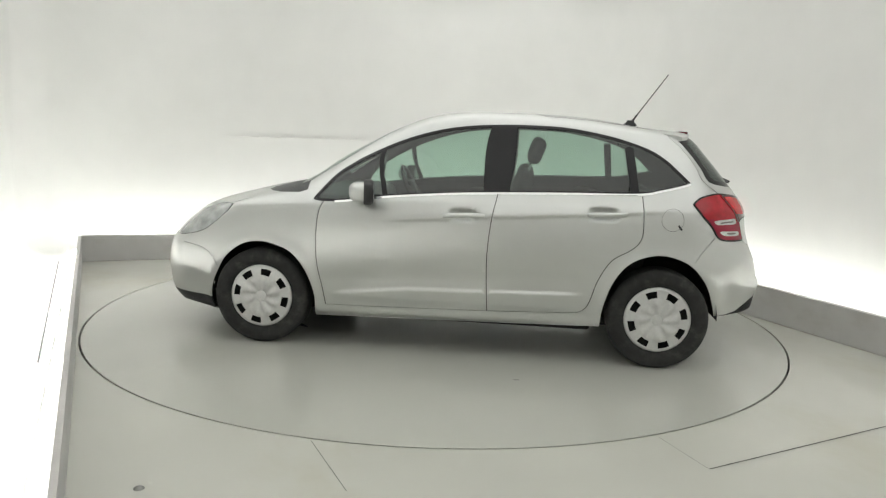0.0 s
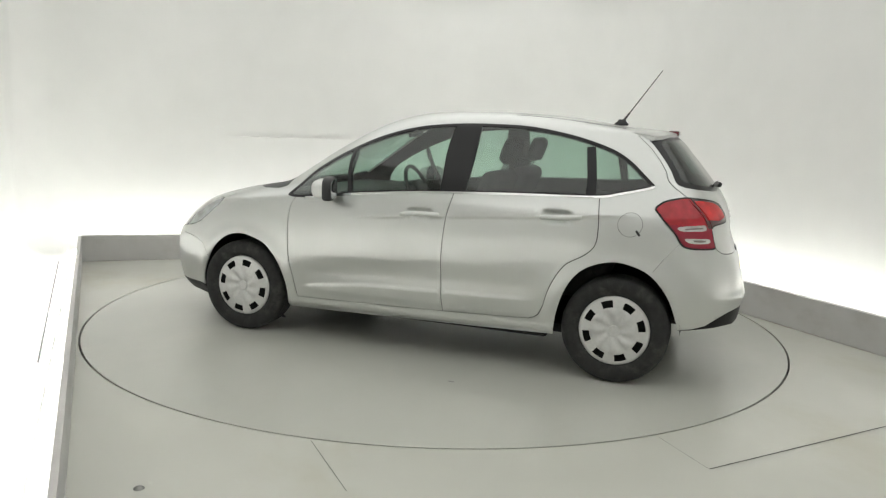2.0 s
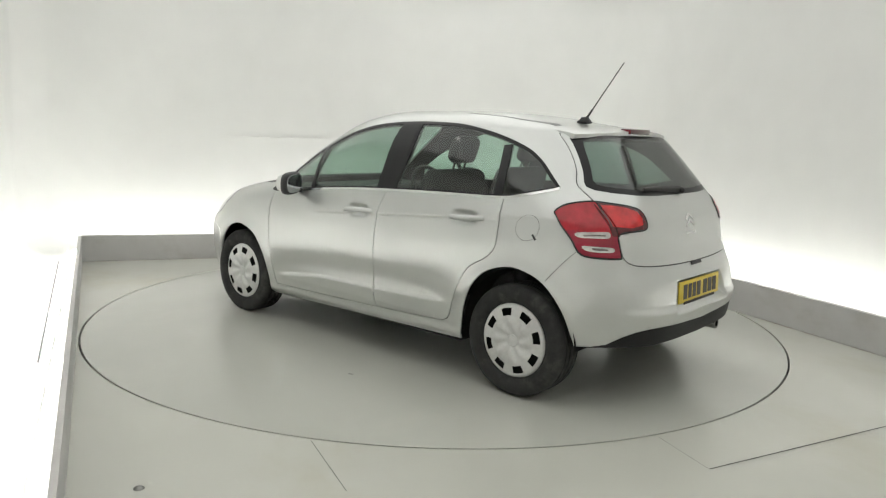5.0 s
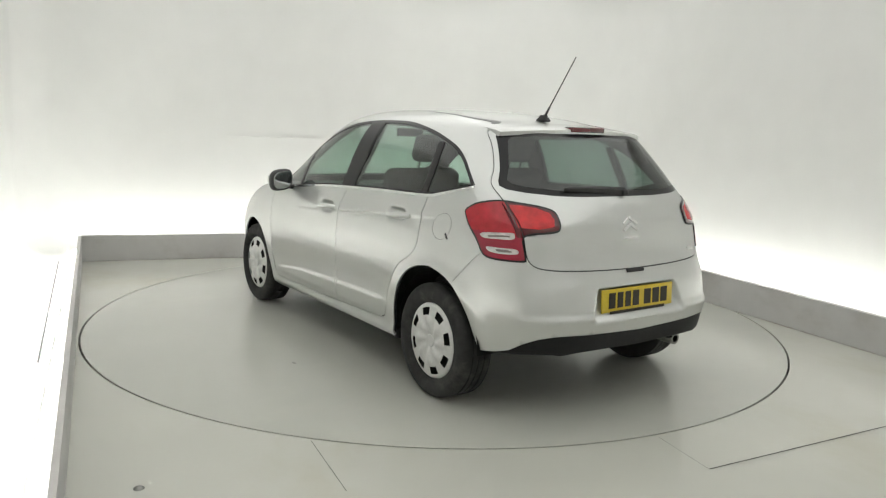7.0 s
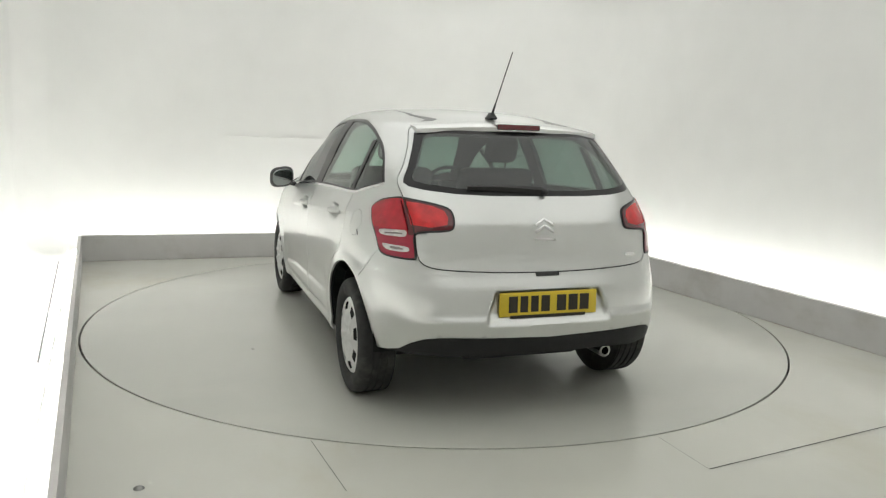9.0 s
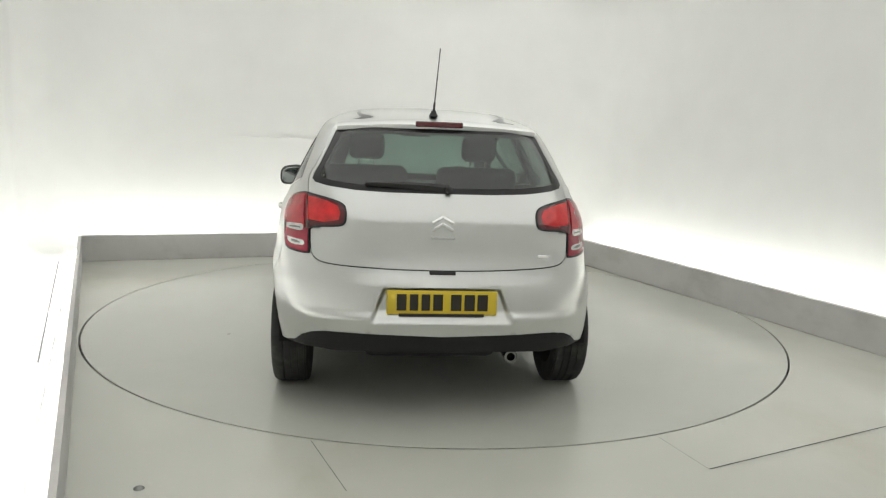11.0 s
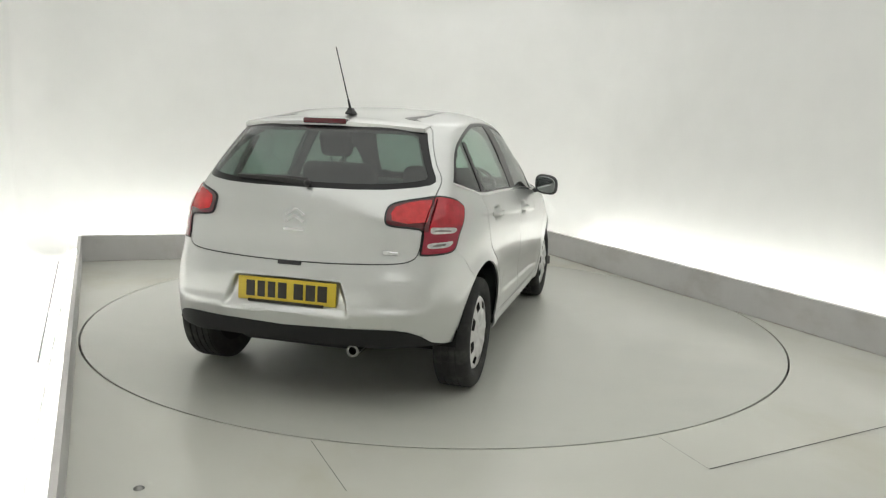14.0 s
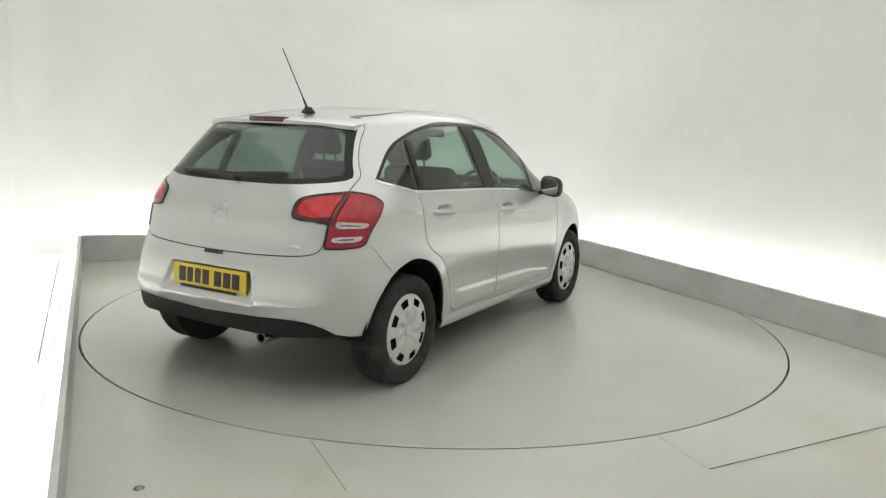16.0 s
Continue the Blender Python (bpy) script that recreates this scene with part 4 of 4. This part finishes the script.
def badges():
    tg = [o for o in car.children if o.name.startswith("tailgate")][0]
    def stick(y, z, w, h, mt, nm, t=0.006, tilt=0.0):
        p, n = on_skin("b", abs(y), z, 1 if y >= 0 else -1)
        d = Vector((0, 1, 0))
        d = (d - n * d.dot(n)).normalized()
        up = n.cross(d)
        if up.z < 0:
            up = -up
        m = Matrix(((*d, 0), (*up, 0), (*n, 0), (0, 0, 0, 1))).transposed()
        m.translation = p
        m = m @ Matrix.Rotation(radians(tilt), 4, "Z")
        part(nm, bm_box((-w / 2, -h / 2, -0.002), (w / 2, h / 2, t), min(w, h, t * 2) * 0.25, 2, m=m), mt, tg, "", smooth=40)
    for z in (0.968, 0.936):
        for s in (1, -1):
            stick(s * 0.025, z, 0.062, 0.016, M_CHROME, "badge_bar", tilt=-33 * s)
    stick(0.0, 0.885, 0.115, 0.012, M_CHROME, "name_bar", 0.003)
    stick(-0.50, 0.800, 0.075, 0.018, M_CHROME, "name_bar", 0.003)
    stick(0.0, 0.725, 0.125, 0.022, M_BLACK, "boot_release", 0.008)


badges()


def rear_wiper():
    w = new("rear_wiper")
    w.parent = car
    pts = []
    for i in range(15):
        y = -0.03 + 0.40 * i / 14
        p, n = on_skin("b", abs(y), 1.102 + 0.006 * math.sin(math.pi * i / 14) + 0.014 * i / 14, 1 if y >= 0 else -1, 0.012)
        pts.append((p, n, 0.016 * (1 - 0.75 * i / 14) + 0.006))
    bm = bmesh.new()
    rows = []
    for p, n, h in pts:
        u = Vector((0, 0, 1))
        rows.append([bm.verts.new(p + u * h + n * 0.0), bm.verts.new(p + n * 0.012), bm.verts.new(p - u * h), bm.verts.new(p - n * 0.010)])
    for i in range(len(rows) - 1):
        for k in range(4):
            bm.faces.new((rows[i][k], rows[i][(k + 1) % 4], rows[i + 1][(k + 1) % 4], rows[i + 1][k]))
    bm.faces.new(rows[0])
    bm.faces.new(rows[-1][::-1])
    part("wiper_arm", bm, M_BLACK, w, "black plastic wiper arm", smooth=30)
    p, n = on_skin("b", 0.03, 1.096, -1, 0.02)
    bm = bmesh.new()
    bmesh.ops.create_uvsphere(bm, u_segments=16, v_segments=8, radius=0.017, matrix=Matrix.Translation(p))
    part("wiper_pivot", bm, M_BLACK, w, smooth=60)


rear_wiper()


def exhaust():
    bm = lathe([(0.020, 0.02), (0.031, 0.02), (0.033, 0.016), (0.033, -0.02), (0.030, -0.30), (0.026, -0.30), (0.026, 0.0)], 28)
    bmesh.ops.transform(bm, matrix=Matrix.Translation((-1.845, -0.345, 0.320)) @ Matrix.Rotation(radians(90), 4, "Z"), verts=bm.verts)
    part("exhaust_tip", bm, M_STEEL, car, "bright round exhaust tip", smooth=40)
    bm = bmesh.new()
    bmesh.ops.create_cone(bm, cap_ends=True, segments=24, radius1=0.026, radius2=0.026, depth=0.01, matrix=pose(-1.80, -0.345, 0.318, 0, 90, 0))
    part("exhaust_bore", bm, M_LINER, car, "dark disc closing the pipe")


exhaust()


# ---- inside the car ----
def pad(lo, hi, bevel, m=None):
    return bm_box(lo, hi, bevel, 4, m=m)


def car_seat(x, y, w, name, back=0.66, headrests=((0.0,),), drop=0.0):
    e = new(name)
    e.parent = car
    part("cushion", pad((x - 0.10, y - w / 2, 0.42), (x + 0.42, y + w / 2, 0.62), 0.06), M_SEAT, e, smooth=50)
    m = Matrix.Translation((x - 0.10, y, 0.55)) @ Matrix.Rotation(radians(-20), 4, "Y")
    part("backrest", pad((-0.06, -w / 2, 0.0), (0.06, w / 2, back), 0.055, m), M_SEAT, e, smooth=50)
    for (dy,) in headrests:
        part("headrest", pad((-0.045, dy - 0.112, back + 0.05 + drop), (0.045, dy + 0.112, back + 0.225 + drop), 0.045, m), M_SEAT, e, smooth=50)
        for s in (0.05, -0.05):
            part("headrest_post", pad((-0.006, dy + s - 0.006, back - 0.03), (0.006, dy + s + 0.006, back + 0.08), 0.002, m), M_CHROME, e)
    return e


car_seat(-0.10, 0.36, 0.53, "front_seat", 0.63)
car_seat(-0.10, -0.36, 0.53, "front_seat", 0.63)
car_seat(-0.98, 0.0, 1.24, "rear_seat", 0.44, ((0.34,), (-0.34,)), -0.15)
part("dashboard", pad((0.62, -0.70, 0.62), (1.12, 0.70, 0.955), 0.09), M_BLACK, car, "black plastic dashboard", smooth=50)
part("parcel_shelf", pad((-1.55, -0.60, 0.985), (-1.22, 0.60, 1.005), 0.006), M_SEAT, car, "dark parcel shelf")


def steering_wheel():
    m = Matrix.Translation((0.46, -0.36, 0.93)) @ Matrix.Rotation(radians(-65), 4, "Y")
    bm = bmesh.new()
    n, k = 40, 8
    rows = []
    for i in range(n):
        a = 2 * math.pi * i / n
        rows.append([bm.verts.new(m @ Vector(((0.18 + 0.015 * math.cos(2 * math.pi * j / k)) * math.cos(a), (0.18 + 0.015 * math.cos(2 * math.pi * j / k)) * math.sin(a), 0.015 * math.sin(2 * math.pi * j / k)))) for j in range(k)])
    for i in range(n):
        for j in range(k):
            bm.faces.new((rows[i][j], rows[i][(j + 1) % k], rows[(i + 1) % n][(j + 1) % k], rows[(i + 1) % n][j]))
    w = part("steering_wheel", bm, M_BLACK, car, "black steering wheel", smooth=60)
    part("steering_hub", pad((-0.08, -0.09, -0.035), (0.07, 0.09, 0.03), 0.03, m), M_BLACK, w, smooth=50)
    part("spoke", pad((-0.03, -0.175, -0.012), (0.03, 0.175, 0.012), 0.008, m), M_BLACK, w, smooth=50)


steering_wheel()
part("rear_view_mirror", pad((0.33, -0.11, 1.325), (0.36, 0.11, 1.385), 0.012), M_BLACK, car, "small dark rear-view mirror", smooth=50)

# ---- marks on the booth floor and walls ----
def floor_bolt(x, y):
    bm = lathe([(0.001, 0.012), (0.008, 0.010), (0.014, 0.007), (0.020, 0.002), (0.021, 0.0)], 20, "Z")
    ob = part("floor_bolt", bm, M_METAL, None, smooth=50)
    ob.location = (x, y, 0.0005)
    tagged(ob, "small worn steel bolt head in the floor", "bolt")


floor_bolt(-2.209, -2.212)


def floor_seam(pts, w=0.008):
    poly = ribbon(pts, w)
    bm = bmesh.new()
    n = len(pts)
    vs = [bm.verts.new((x, y, 0.0012)) for x, y in poly]
    for i in range(n - 1):
        bm.faces.new((vs[i], vs[i + 1], vs[2 * n - 2 - i], vs[2 * n - 1 - i]))
    ob = part("floor_joint", bm, M_JOINT)
    tagged(ob, "thin dark joint between floor panels", "floor joint", kind="structure")


M_JOINT = mat("floor_joint_dirt", (0.10, 0.10, 0.09), 0.8, noise_scale=20, noise_amt=0.4)
def board_foot_line(a, b):
    """A thin, uneven brown line where a low board meets the floor."""
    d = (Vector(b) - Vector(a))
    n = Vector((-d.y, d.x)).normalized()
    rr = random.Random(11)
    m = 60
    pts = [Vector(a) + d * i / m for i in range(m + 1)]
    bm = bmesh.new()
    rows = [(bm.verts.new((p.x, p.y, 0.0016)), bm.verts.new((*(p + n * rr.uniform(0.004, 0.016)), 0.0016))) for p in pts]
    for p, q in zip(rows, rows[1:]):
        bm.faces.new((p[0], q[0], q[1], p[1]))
    tagged(part("floor_edge_line", bm, M_FOOT_LINE), "thin brown line along the low board", "grime", kind="structure")


M_FOOT_LINE = mat("brown_foot_line", (0.17, 0.14, 0.11), 0.8, noise_scale=9, noise_amt=0.5)
board_foot_line((2.430, -2.4), (2.362, 2.30))
board_foot_line((2.30, 2.462), (-2.44, 2.778))
floor_seam([(-1.484, -1.993), (-1.473, -2.50)], 0.003)
floor_seam([(0.055, -2.50), (0.036, -2.844)], 0.002)
floor_seam([(0.036, -2.844), (0.65, -2.809), (1.261, -2.773), (2.40, -2.70)], 0.007)


def cable(a, b):
    d = Vector(b) - Vector(a)
    bm = bmesh.new()
    bmesh.ops.create_cone(bm, cap_ends=True, segments=8, radius1=0.005, radius2=0.005, depth=d.length,
                          matrix=Matrix.Translation((Vector(a) + Vector(b)) / 2) @ d.to_track_quat("Z", "Y").to_matrix().to_4x4())
    tagged(part("cable", bm, M_BLACK, None, smooth=60), "thin dark cable lying in the light trough", "cable")


cable((-2.703, 2.80, 0.005), (-2.666, -0.45, 0.005))
ob = part("cable_box", bm_box((1.87, 1.62, 0.0), (2.03, 1.74, 0.088), 0.012, 3), M_BOX, None, "", smooth=40)
tagged(ob, "small dark grey cable box on the floor beside the boards", "box")


def wall_ledge():
    """A shallow raised edge across the back wall."""
    bm = bm_box((-0.86, -0.0015, -0.004), (0.86, 0.05, 0.004), 0.0015)
    ob = part("wall_ledge", bm, M_WALL)
    ob.matrix_basis = pose(-0.22, 3.270, 1.215, 0, 0, -2.54)
    return tagged(ob, "faint raised white edge across the booth wall", "wall ledge", kind="structure")


wall_ledge()


def scuff(x, y, r):
    bm = bmesh.new()
    n = 14
    rr = random.Random(3)
    vs = [bm.verts.new((x + math.cos(2 * math.pi * i / n) * r * rr.uniform(0.5, 1.2), y + math.sin(2 * math.pi * i / n) * r * 0.6 * rr.uniform(0.5, 1.2), 0.0012)) for i in range(n)]
    bm.faces.new(vs)
    part("scuff_mark", bm, M_SCUFF, table_ob, "small grey scuff on the turntable")


M_SCUFF = mat("scuffed_paint", (0.22, 0.22, 0.20), 0.5, noise_scale=90, noise_amt=0.4)
scuff(-0.63, 1.44, 0.022)
scuff(1.10, -1.50, 0.014)


# ---- what moves ----
# place and turn of the car on the table, as smooth curves of the time
CAR_X = (0.0000648, -0.0000646, -0.0389040, 0.0815671)
CAR_Y = (-0.0000266, 0.0021900, -0.0101599, -0.3040847)
CAR_TURN = (0.0010058, -0.0304915, -6.8475036, 149.5437595)


def curve(c, t):
    return ((c[0] * t + c[1]) * t + c[2]) * t + c[3]


def turn_at(t):
    return curve(CAR_TURN, t)


def car_pose(t):
    return pose(curve(CAR_X, t), curve(CAR_Y, t), 0.0, 0, 0, turn_at(t))


def motions():
    times = [k * 0.5 for k in range(33)]
    walk(car, [(t, car_pose(t)) for t in times])
    walk(table_ob, [(t, pose(0, 0, 0, 0, 0, turn_at(t))) for t in times])


motions()
